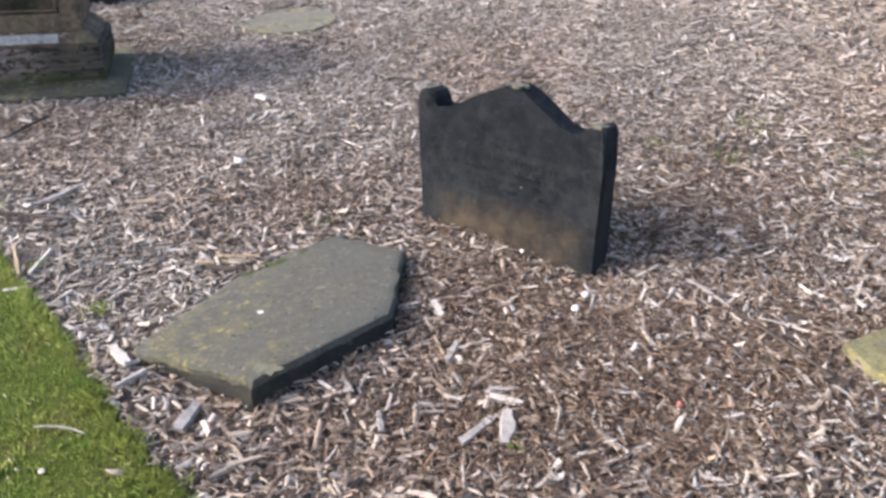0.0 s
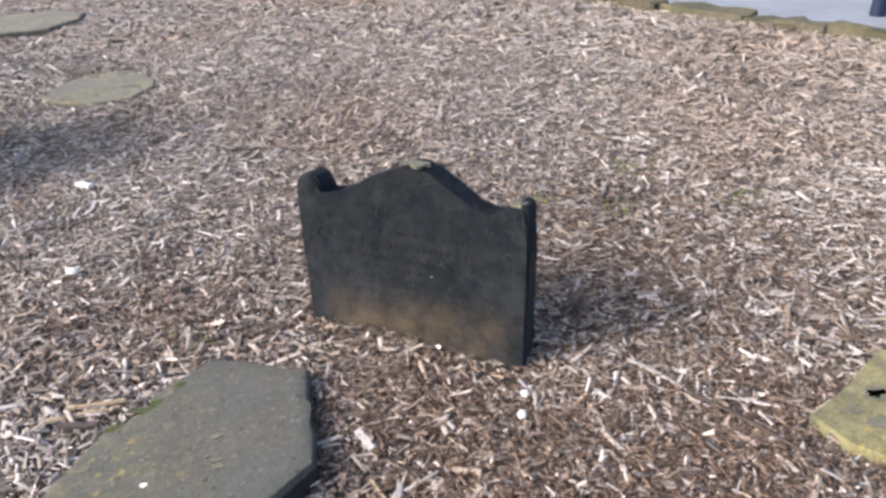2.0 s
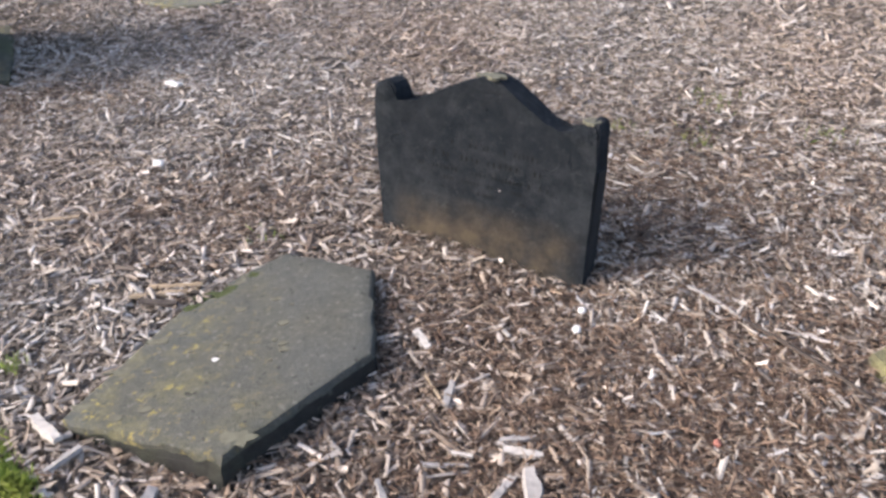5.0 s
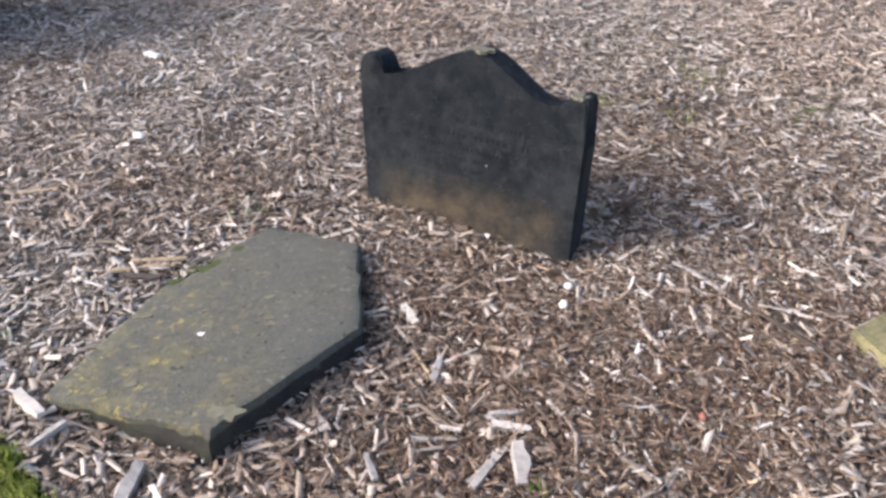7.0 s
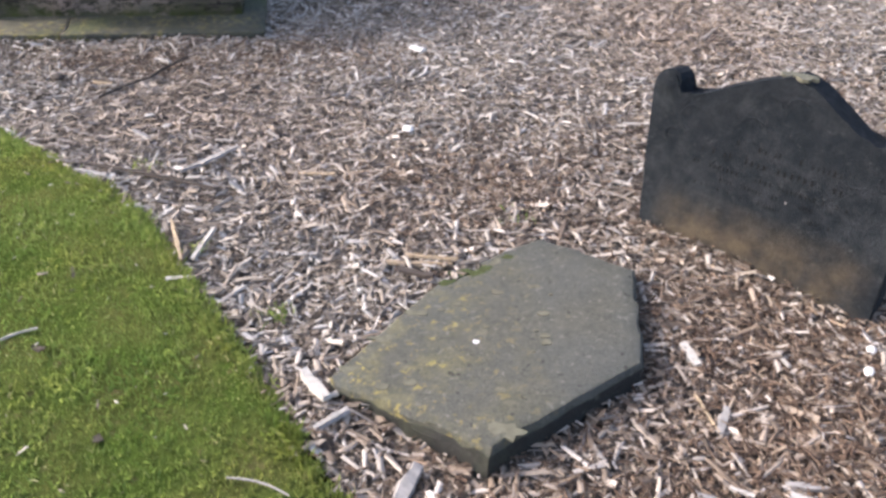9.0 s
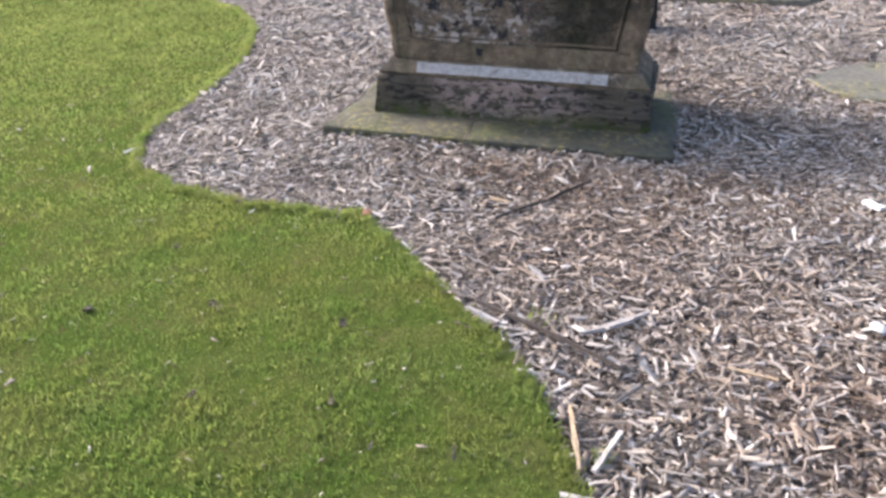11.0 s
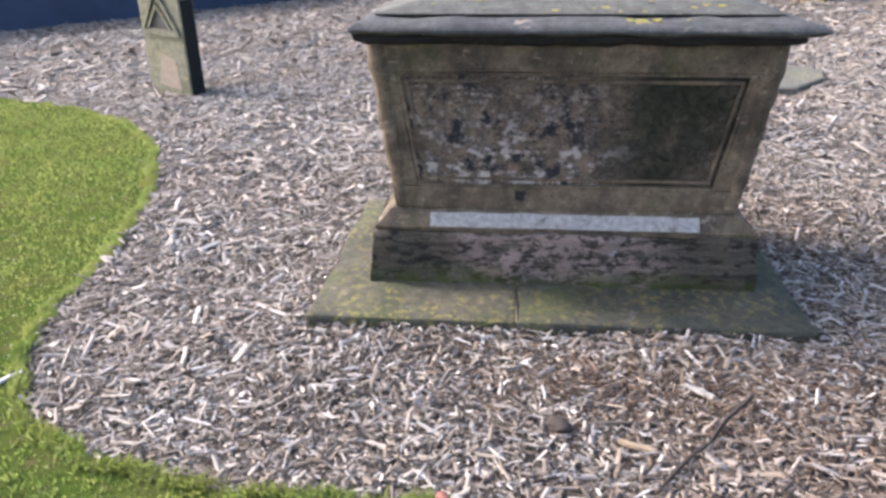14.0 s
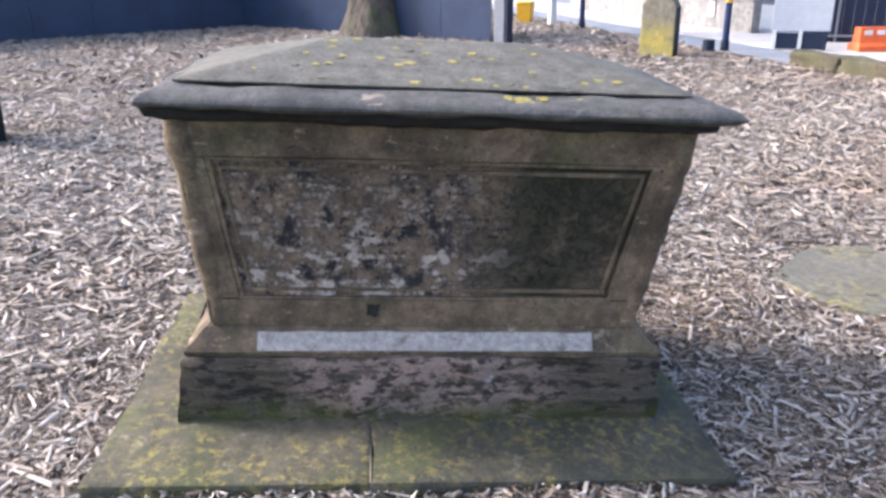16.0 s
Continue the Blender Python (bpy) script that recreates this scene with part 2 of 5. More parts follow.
def plinth_stone():
    """Dark plinth with bedding lines, pink flaked patches along its middle and black, damp ends."""
    n = Nodes("plinth_stone", 0.93)
    mid, fine = n.noise(13, 6, 0.7), n.noise(110, 4)
    beds = n.noise(9, 6, 0.7, n.stretch((0.35, 1, 4.5), (0, 0.12, 0)))
    c = n.mix(n.mask(beds, 0.36, 0.66), (0.12, 0.097, 0.073), (0.03, 0.026, 0.02))
    span = n.times(n.within(n.axis(0), -0.52, -0.4), n.within(n.axis(0), 0.5, 0.3))
    flake = n.mask(n.noise(9, 9, 0.78, n.stretch((0.7, 1, 1.5), (0, 0.3, 0))), 0.465, 0.5)
    c = n.mix(n.times(n.times(flake, span), 0.85), c, (0.275, 0.2, 0.172))
    c = n.mix(n.times(n.mask(n.noise(17, 5, 0.65, n.stretch((0.6, 1, 1.5))), 0.54, 0.58), 0.85), c, (0.016, 0.014, 0.012))
    foot = n.times(n.within(n.axis(2), 0.10, 0.01), n.mask(n.noise(7, 5), 0.36, 0.55))
    c = n.mix(n.times(foot, 0.9), c, (0.052, 0.06, 0.013))
    c = n.mix(0.4, c, n.ramp(fine, [(0.3, 0.15), (0.7, 0.85)]), "OVERLAY")
    return n.done(c, n.mix(0.5, beds, fine), 1.0, 0.018)


def slab_stone():
    """Grey-green worn slab: mottled, pitted, with a rim of yellow lichen along its low edge."""
    n = Nodes("grey_slab", 0.9)
    big, mid, fine = n.noise(3.5, 6, 0.65), n.noise(22, 6, 0.75), n.noise(150, 4, 0.7)
    c = n.mix(n.mask(mid, 0.35, 0.68), (0.082, 0.078, 0.062), (0.047, 0.046, 0.038))
    c = n.mix(n.times(n.mask(big, 0.42, 0.62), 0.55), c, (0.062, 0.064, 0.060))
    dots = n.mask(n.noise(48, 3, 0.55, n.stretch((1, 1, 1), (0.5, 0.2, 0.9))), 0.62, 0.67)
    c = n.mix(n.times(dots, 0.5), c, (0.15, 0.145, 0.12))
    rim = n.within(n.axis(0), 0.05, -0.5)
    lichen = n.mask(n.noise(9, 8, 0.72, n.stretch((1, 1, 1), (0.1, 0.4, 0.3))), 0.47, 0.6)
    c = n.mix(n.times(n.times(rim, lichen), 0.45), c, (0.15, 0.135, 0.055))
    gold = n.mask(n.noise(26, 7, 0.7, n.stretch((1, 1, 1), (0.7, 0.1, 1.0))), 0.57, 0.63)
    c = n.mix(n.times(n.times(rim, gold), 0.85), c, (0.27, 0.21, 0.05))
    pits = n.mask(n.noise(36, 2, 0.5, n.stretch((1, 1, 1), (0.7, 0.1, 0.4))), 0.68, 0.72)
    c = n.mix(n.times(pits, 0.8), c, (0.02, 0.02, 0.017))
    c = n.mix(0.45, c, n.ramp(fine, [(0.3, 0.12), (0.7, 0.88)]), "OVERLAY")
    return n.done(c, n.mix(0.5, mid, fine), 0.7, 0.012)


M_SOIL, M_TURF, M_BLADE, M_CHIP = bark_soil(), turf(), blade(), chip_wood("wood_chips")
# farther chips: a paler, evener colour stands in for the glare at distance
M_MIDCHIP, M_FARCHIP = chip_wood("mid_glare_wood_chips", 0.35), chip_wood("far_glare_wood_chips", 0.5)
M_SHRED = shred_bark()
M_HEAD, M_PANEL, M_PLINTH = headstone_stone(), panel_stone(), plinth_stone()
M_SLAB = slab_stone()
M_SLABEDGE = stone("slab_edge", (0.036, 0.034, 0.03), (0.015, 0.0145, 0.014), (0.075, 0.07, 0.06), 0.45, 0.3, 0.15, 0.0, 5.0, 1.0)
# black for the dark headstone and a stain; paints shade under the lid
M_CRUSTSHADE = stone("black_crust_and_shade", (0.03, 0.028, 0.028), (0.014, 0.013, 0.013), (0.07, 0.064, 0.056), 0.5, 0.3, 0.0, 0.0, 6.0, 0.9)
M_FLAT = stone("flush_stone", (0.145, 0.135, 0.112), (0.095, 0.09, 0.078), (0.2, 0.186, 0.155), 0.4, 0.5, 0.2, 0.6, 3.6)
M_MOSSY = stone("mossy_stone", (0.185, 0.165, 0.085), (0.06, 0.055, 0.035), (0.24, 0.2, 0.13), 0.4, 0.3, 0.5, 0.9, 3.0)
M_BODY = stone("brown_tomb_stone", (0.215, 0.158, 0.107), (0.052, 0.041, 0.03), (0.32, 0.248, 0.178), 0.62, 0.5, 0.45, 0.0, 3.8, 0.9)
M_LID = stone("grey_lid_stone", (0.125, 0.117, 0.098), (0.08, 0.076, 0.065), (0.17, 0.16, 0.136), 0.3, 0.3, 0.0, 0.0, 2.5, 0.4)
M_EDGE = stone("dark_moulding_stone", (0.105, 0.1, 0.096), (0.04, 0.038, 0.037), (0.155, 0.14, 0.118), 0.4, 0.25, 0.1, 0.0, 3.5, 0.5)
M_BASE = stone("base_slab_stone", (0.108, 0.097, 0.070), (0.045, 0.045, 0.033), (0.18, 0.165, 0.125), 0.5, 0.5, 0.55, 0.6, 3.2, 0.8)
# darker copy of the base stone: the tomb's cast shade in the colour
M_BASESHADE = stone("shaded_base_slab_stone", (0.078, 0.074, 0.056), (0.036, 0.038, 0.03), (0.125, 0.118, 0.095), 0.5, 0.45, 0.6, 0.45, 3.0, 0.8)
M_GREEN = stone("greenish_headstone", (0.20, 0.19, 0.135), (0.09, 0.085, 0.06), (0.27, 0.2, 0.125), 0.3, 0.45, 0.4, 0.2, 2.4)
M_KERB = stone("mossy_kerb_stone", (0.10, 0.086, 0.058), (0.045, 0.04, 0.028), (0.15, 0.128, 0.085), 0.45, 0.4, 0.35, 0.1, 2.5, 0.8)
M_WHITE = stone("flaking_whitewash", (0.42, 0.38, 0.355), (0.08, 0.068, 0.056), (0.50, 0.46, 0.435), 0.28, 0.5, 0.0, 0.0, 7.0, 0.5)
M_LICHEN = plain("yellow_lichen", (0.31, 0.255, 0.075), 0.95, 0, 0.35, 40)
M_PALELICHEN = plain("ochre_lichen", (0.128, 0.119, 0.084), 0.95, 0, 0.4, 40)
M_MOSS = plain("green_moss", (0.055, 0.065, 0.02), 0.95, 0, 0.5, 60)
# near-black: lettering, and painted shade in the lid groove and on headstone sides
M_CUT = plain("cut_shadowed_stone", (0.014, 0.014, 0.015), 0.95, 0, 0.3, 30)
M_LETTER = plain("near_black_letters", (0.007, 0.007, 0.008), 0.98, 0, 0.3, 30)
M_MORTAR = plain("pale_repair", (0.27, 0.215, 0.17), 0.9, 0, 0.3, 20)
M_NAVY = plain("navy_hoarding", (0.028, 0.043, 0.086), 0.45, 0, 0.3, 1.5)
M_NAVYDARK = plain("dark_navy_paint", (0.010, 0.018, 0.042), 0.5, 0, 0.3, 3)
M_BLUE = plain("blue_paint", (0.02, 0.036, 0.10), 0.4, 0, 0.25, 8)
M_YELLOW = plain("yellow_paint", (0.62, 0.36, 0.03), 0.5, 0, 0.2, 8)
M_GREY = plain("galvanised_grey", (0.20, 0.215, 0.25), 0.5, 0.3, 0.25, 8)
M_SIGNGREY = plain("pale_grey_sheet", (0.40, 0.42, 0.46), 0.45, 0, 0.15, 8)
M_PALE = plain("pale_paint", (0.62, 0.62, 0.62), 0.6, 0, 0.2, 8)
M_ORANGE = plain("orange_plastic", (0.68, 0.13, 0.035), 0.5, 0, 0.2, 8)
M_WALL = stone("pale_wall_stone", (0.30, 0.285, 0.275), (0.2, 0.19, 0.185), (0.38, 0.36, 0.345), 0.3, 0.5, 0.0, 0.0, 1.2, 0.3)
M_ROAD, M_PAVE = tarmac("grey_tarmac", (0.20, 0.215, 0.24)), tarmac("pale_paving", (0.40, 0.385, 0.37))
M_BARK = bark()
M_RED = plain("red_clay", (0.27, 0.11, 0.082), 0.9, 0, 0.3, 50)
M_BONE = plain("bleached_wood", (0.40, 0.36, 0.325), 0.85, 0, 0.3, 45)
M_GREYWOOD = plain("silvered_wood", (0.29, 0.262, 0.245), 0.85, 0, 0.35, 45)
M_TANWOOD = plain("fresh_tan_wood", (0.33, 0.245, 0.16), 0.85, 0, 0.3, 45)
M_DARKWOOD = plain("dark_wet_wood", (0.055, 0.042, 0.035), 0.85, 0, 0.35, 45)
M_STONECHIP = plain("white_pebble", (0.58, 0.55, 0.52), 0.8, 0, 0.15, 60)


# ---- small building tools ----
def mesh_object(name, bm, material, parent=None, smooth=False):
    me = bpy.data.meshes.new(name)
    bmesh.ops.recalc_face_normals(bm, faces=bm.faces)
    if smooth:
        for e in bm.edges:
            e.smooth = e.calc_face_angle(0.0) < 0.55
    bm.to_mesh(me)
    bm.free()
    me.materials.append(material)
    if smooth:
        me.polygons.foreach_set("use_smooth", [True] * len(me.polygons))
    ob = new(name, me)
    if parent is not None:
        ob.parent = parent
    return ob


def part(name, bm, material, parent, label="", smooth=False):
    ob = mesh_object(name, bm, material, parent, smooth)
    return tagged(ob, label) if label else ob


def thing(name, m, label, category, group="", kind=""):
    ob = new(name)
    ob.empty_display_size = 0.1
    ob.matrix_world = m
    return tagged(ob, label, category, group, kind)


def box(x0, y0, z0, x1, y1, z1, bevel=0.0, bm=None):
    bm = bm or bmesh.new()
    made = bmesh.ops.create_cube(bm, size=1.0)["verts"]
    bmesh.ops.scale(bm, vec=(x1 - x0, y1 - y0, z1 - z0), verts=made)
    bmesh.ops.translate(bm, vec=((x0 + x1) / 2, (y0 + y1) / 2, (z0 + z1) / 2), verts=made)
    if bevel:
        edges = {e for v in made for e in v.link_edges}
        bmesh.ops.bevel(bm, geom=list(edges), offset=bevel, segments=2, affect="EDGES", profile=0.6)
    return bm


def weather(bm, amount, size, cuts=0, seed=0.0):
    """Cuts a mesh finer and wears its surface unevenly."""
    if cuts:
        bmesh.ops.subdivide_edges(bm, edges=bm.edges[:], cuts=cuts, use_grid_fill=True)
    bm.normal_update()
    shifts = []
    for v in bm.verts:
        p = v.co / size + Vector((seed, seed * 1.7, seed * 0.3))
        shifts.append(v.normal * (noise.fractal(p, 0.8, 2.1, 4) * amount))
    for v, s in zip(bm.verts, shifts):
        v.co += s
    return bm


def rings(levels):
    """A stack of closed outlines joined by quads, closed below and above."""
    bm = bmesh.new()
    rows = [[bm.verts.new(p) for p in ring] for ring in levels]
    for a, b in zip(rows, rows[1:]):
        for i in range(len(a)):
            j = (i + 1) % len(a)
            bm.faces.new((a[i], a[j], b[j], b[i]))
    bm.faces.new(rows[0][::-1])
    bm.faces.new(rows[-1])
    return bm


def rect(hx, y0, y1, z, n=1):
    """A rectangle's outline with n pieces along its length and its depth."""
    out = [(-hx + 2 * hx * k / n, y0, z) for k in range(n)]
    out += [(hx, y0 + (y1 - y0) * k / n, z) for k in range(n)]
    out += [(hx - 2 * hx * k / n, y1, z) for k in range(n)]
    return out + [(-hx, y1 - (y1 - y0) * k / n, z) for k in range(n)]


def prism(outline, y0, y1):
    """An outline in x and z, given a thickness in y."""
    return rings([[(x, y0, z) for x, z in outline], [(x, y1, z) for x, z in outline]])


def plate(outline, z0, z1):
    """An outline in x and y, given a thickness in z."""
    return rings([[(x, y, z0) for x, y in outline], [(x, y, z1) for x, y in outline]])


def blob(rx, ry, seed, sides=14, wobble=0.35):
    """A ragged round outline."""
    out = []
    for k in range(sides):
        a = 2 * math.pi * k / sides
        r = 1 + wobble * noise.noise(Vector((math.cos(a) * 1.6 + seed * 7.1, math.sin(a) * 1.6, seed)))
        out.append((rx * r * math.cos(a), ry * r * math.sin(a)))
    return out


def curve_through(points, steps):
    """A smooth line through control points in plan."""
    out = []
    for i in range(1, len(points) - 2):
        p0, p1, p2, p3 = (Vector(p) for p in points[i - 1:i + 3])
        for k in range(steps):
            t = k / steps
            q = 0.5 * (2 * p1 + (p2 - p0) * t + (2 * p0 - 5 * p1 + 4 * p2 - p3) * t * t + (3 * p1 - p0 - 3 * p2 + p3) * t ** 3)
            out.append((q.x, q.y))
    return out


# ---- the plan ----
LAWN_EDGE = curve_through([(0.9, -9), (0.9, -6), (0.75, -1.5), (0.25, 0.3), (-0.38, 1.25), (-0.81, 1.91), (-1.17, 2.46), (-1.66, 3.12), (-2.18, 3.53),
                           (-2.74, 3.98), (-3.2, 3.96), (-3.92, 4.01), (-4.48, 4.32), (-4.84, 4.9), (-5.05, 5.7), (-5.6, 6.85), (-6.5, 8.05), (-8.1, 9.1), (-11.0, 10.05),
                           (-16.0, 10.6), (-30.0, 11.0), (-40.0, 11.0)], 14)
LAWN_EDGE = [(x + 0.045 * noise.fractal(Vector((x * 5, y * 5, 1.0)), 0.7, 2.0, 4), y + 0.045 * noise.fractal(Vector((x * 5, y * 5, 9.0)), 0.7, 2.0, 4)) for x, y in LAWN_EDGE]
LAWN = LAWN_EDGE + [(-30.0, -6.0)]
TOMB = pose(-2.58, 5.446, 0.024, 0, 3.3, 9.6)
TOMB_BACK = np.array(TOMB.inverted())
ROAD_AT, ROAD_ALONG = Vector((5.39, 5.1, 0)), Vector((-0.336, 0.942, 0))
ROAD_OUT = Vector((0.942, 0.336, 0))


def road_side(x, y):
    """How far a place lies beyond the line of the kerb."""
    return (x - 5.39) * 0.942 + (y - 5.1) * 0.336


def inside(x, y, outline):
    """Which of the places lie within an outline."""
    hit = np.zeros(np.shape(x), bool)
    for (ax, ay), (bx, by) in zip(outline, outline[1:] + outline[:1]):
        if ay == by:
            continue
        crossing = ((ay > y) != (by > y)) & (x < (bx - ax) * (y - ay) / (by - ay) + ax)
        hit ^= crossing
    return hit


def lay(x, y):
    """The height of the bed: nearly level, sunk at one end of the tomb, with soft heaps."""
    z = -0.085 * np.exp(-((x + 1.35) ** 2 + (y - 5.5) ** 2) / 0.9) + 0.03 * np.exp(-((x + 3.65) ** 2 + (y - 5.0) ** 2) / 0.7)
    along = (x - 0.257) * 0.7175 + (y - 3.0) * -0.6966
    across = (x - 0.257) * -0.6966 - (y - 3.0) * 0.7175
    z = z - 0.02 * np.exp(-((across - 0.1) / 0.22) ** 2) * np.clip(1.3 - np.abs(along - 0.4) / 0.5, 0, 1)
    z = z - 0.05 * np.exp(-((x - 0.84) ** 2 + (y - 2.40) ** 2) / 0.06)
    return z + 0.008 * np.sin(3.1 * x + 1.3 * y) * np.sin(2.3 * y - 0.7 * x + 1.0) + 0.005 * np.sin(7.7 * x - 5.1 * y)


def grid_mesh(name, xs, ys, height, material):
    gx, gy = np.meshgrid(xs, ys)
    gz = height(gx, gy)
    nx, ny = len(xs), len(ys)
    i = (np.arange(ny - 1)[:, None] * nx + np.arange(nx - 1)[None]).ravel()
    me = bpy.data.meshes.new(name)
    me.from_pydata(np.stack([gx, gy, gz], -1).reshape(-1, 3).tolist(), [], np.stack([i, i + 1, i + nx + 1, i + nx], -1).tolist())
    me.materials.append(material)
    return new(name, me)


def span(far, a, b, step):
    return np.concatenate([[-far, -80.0, -35.0], np.arange(a, b, step), [b, 35.0, 80.0, far]])


# ---- ground, lawn, road ----
ground = grid_mesh("ground", span(400.0, -16, 9, 0.2), span(400.0, -8, 27, 0.2), lambda x, y: lay(x, y) - 0.006, M_SOIL)
tagged(ground, "dark brown soil under grey and brown wood chip mulch", "ground", kind="structure")

bm = bmesh.new()
face = bm.faces.new([bm.verts.new((x, y, 0.012)) for x, y in LAWN])
bmesh.ops.triangulate(bm, faces=[face])
lawn = mesh_object("lawn", bm, M_TURF)
tagged(lawn, "short green mown lawn with a curving cut edge", "lawn", kind="structure")


def strip(name, o0, o1, s0, s1, z, material, label):
    """A level band that runs along the kerb's line."""
    corners = [ROAD_AT + ROAD_OUT * o + ROAD_ALONG * s for o, s in ((o0, s0), (o1, s0), (o1, s1), (o0, s1))]
    bm = plate([(c.x, c.y) for c in corners], -0.08, z)
    return tagged(mesh_object(name, bm, material), label, "paving", kind="structure")


strip("road", 0.12, 1.0, -12, 30, 0.012, M_ROAD, "bluish grey worn tarmac path beside the kerb")
strip("pavement", 1.0, 3.2, 9.5, 30, 0.03, M_PAVE, "pale sunlit concrete paving beyond the tarmac path")
strip("road_3", 1.0, 3.2, -12, 9.5, 0.012, M_ROAD, "bluish grey tarmac of the wider street end")
strip("road_2", 3.2, 30.0, -12, 40, 0.012, M_ROAD, "grey tarmac beyond the low pale wall")


# ---- chest tomb ----
def chest_tomb():
    tomb = thing("chest_tomb", TOMB, "weathered sandstone chest tomb with tapered body and hipped lid", "tomb")
    mid = 0.37
    # foundation: two flat stones with an open joint
    for x0, x1, seed, mat in ((-1.055, -0.195, 1.0, M_BASE), (-0.188, 0.985, 2.0, M_BASESHADE)):
        slab = box(x0, -0.355, -0.13, x1, 1.08, 0.0, 0.012)
        weather(slab, 0.016, 0.2, 9, seed)
        part("foundation_slab", slab, mat, tomb, "ochre stone slab with yellow lichen" if mat is M_BASE else "grey-green stone slab with algae, the tomb's shade painted in", True)
    joint = box(-0.1945, -0.345, -0.1, -0.1885, 1.06, -0.004)
    part("mortar_joint", joint, M_MORTAR, tomb, "pale mortar in the joint")
    # plinth with a sloped shoulder
    p = rings([rect(0.835, 0.0, 0.74, -0.02, 8), rect(0.838, -0.003, 0.743, 0.1, 8), rect(0.835, 0.0, 0.74, 0.215, 8), rect(0.83, 0.004, 0.736, 0.238, 8)])
    part("plinth", weather(p, 0.022, 0.13, 3, 3.0), M_PLINTH, tomb, "black stained plinth with pink flaking patches", True)
    p = rings([rect(0.812, 0.018, 0.722, 0.236, 8), rect(0.815, 0.012, 0.728, 0.258, 8), rect(0.76, 0.052, 0.69, 0.318, 8), rect(0.735, 0.068, 0.674, 0.335, 8)])
    part("plinth_shoulder", weather(p, 0.010, 0.2, 1, 4.0), M_BODY, tomb, "", True)
    # whitewashed band along the sloped shoulder
    s = bmesh.new()
    n = 34
    rows = []
    for k in range(n + 1):
        x = -0.575 + 1.15 * k / n
        lo, hi = 0.262 + 0.005 * noise.noise(Vector((x * 9, 0, 1))), 0.316 + 0.005 * noise.noise(Vector((x * 9, 3, 1)))
        ring = []
        for z, off in ((lo, 0.0), (hi, 0.0), (hi, 0.006), (lo, 0.006)):
            y = 0.010 + (z - 0.258) * 0.667
            ring.append(s.verts.new((x, y - 0.009 - off * 0.8 + 0.01, z + off * 0.5)))
        rows.append(ring)
    for a, b in zip(rows, rows[1:]):
        for i in range(4):
            s.faces.new((a[i], b[i], b[(i + 1) % 4], a[(i + 1) % 4]))
    s.faces.new(rows[0]), s.faces.new(rows[-1][::-1])
    part("white_band", s, M_WHITE, tomb, "flaking white band along the plinth")

    # body: tapers downwards; its front has a sunk panel in a moulded frame
    def hx(z):
        return 0.722 + (z - 0.335) / 0.715 * 0.074

    def front(z):
        return 0.058 - (z - 0.335) / 0.715 * 0.118

    levels = [0.335, 0.42, 0.6, 0.8, 0.97, 1.06]
    core = rings([rect(hx(z), front(z) + 0.03, 2 * mid - front(z), z, 6) for z in levels])
    part("body_core", weather(core, 0.010, 0.22, 2, 5.0), M_BODY, tomb, "", True)

    def facing(x0a, x1a, z0, x0b, x1b, z1, out0, out1):
        """A block on the sloping front, from one height to another."""
        b = bmesh.new()
        vs = []
        for x0, x1, z in ((x0a, x1a, z0), (x0b, x1b, z1)):
            vs.append([b.verts.new((x, front(z) + o, z)) for x, o in ((x0, out0), (x1, out0), (x1, out1), (x0, out1))])
        for i in range(4):
            j = (i + 1) % 4
            b.faces.new((vs[0][i], vs[0][j], vs[1][j], vs[1][i]))
        b.faces.new(vs[0][::-1]), b.faces.new(vs[1])
        return b

    pb, pt = (0.624, 0.440), (0.695, 0.94)
    stile = 0.004
    for side in (-1, 1):
        b = facing(side * pb[0], side * (hx(0.440) + stile), 0.440, side * pt[0], side * (hx(0.94) + stile), 0.94, 0.0, 0.06)
        bmesh.ops.bevel(b, geom=b.edges[:], offset=0.006, segments=1, affect="EDGES")
        part("panel_stile", weather(b, 0.006, 0.12, 3, 6.0 + side), M_BODY, tomb, "", True)
    b = facing(-hx(0.337), hx(0.337), 0.337, -hx(0.440) - stile, hx(0.440) + stile, 0.438, 0.0, 0.06)
    part("bottom_rail", weather(b, 0.006, 0.12, 5, 8.0), M_BODY, tomb, "", True)
    b = facing(-hx(0.942) - stile, hx(0.942) + stile, 0.942, -hx(1.05) - stile, hx(1.05) + stile, 1.058, 0.0, 0.06)
    part("top_rail", weather(b, 0.006, 0.12, 5, 9.0), M_BODY, tomb, "", True)
    # rounded corner shafts, worn and bulging under the lid
    for side in (-1, 1):
        b = bmesh.new()
        rows = []
        for k in range(15):
            z = 0.34 + 0.715 * k / 14
            swell = 0.008 * math.sin(math.pi * k / 14) + 0.014 * math.exp(-((z - 0.96) / 0.09) ** 2)
            rad = 0.034 + swell * 0.7
            cx, cy = side * (hx(z) - 0.024), front(z) + 0.026
            rows.append([b.verts.new((cx + rad * math.cos(a), cy + rad * math.sin(a), z)) for a in (2 * math.pi * i / 14 for i in range(14))])
        for u, v in zip(rows, rows[1:]):
            for i in range(14):
                b.faces.new((u[i], u[(i + 1) % 14], v[(i + 1) % 14], v[i]))
        b.faces.new(rows[0][::-1]), b.faces.new(rows[-1])
        part("corner_shaft", weather(b, 0.012, 0.1, 1, 20.0 + side), M_BODY, tomb, "worn rounded corner shaft", True)
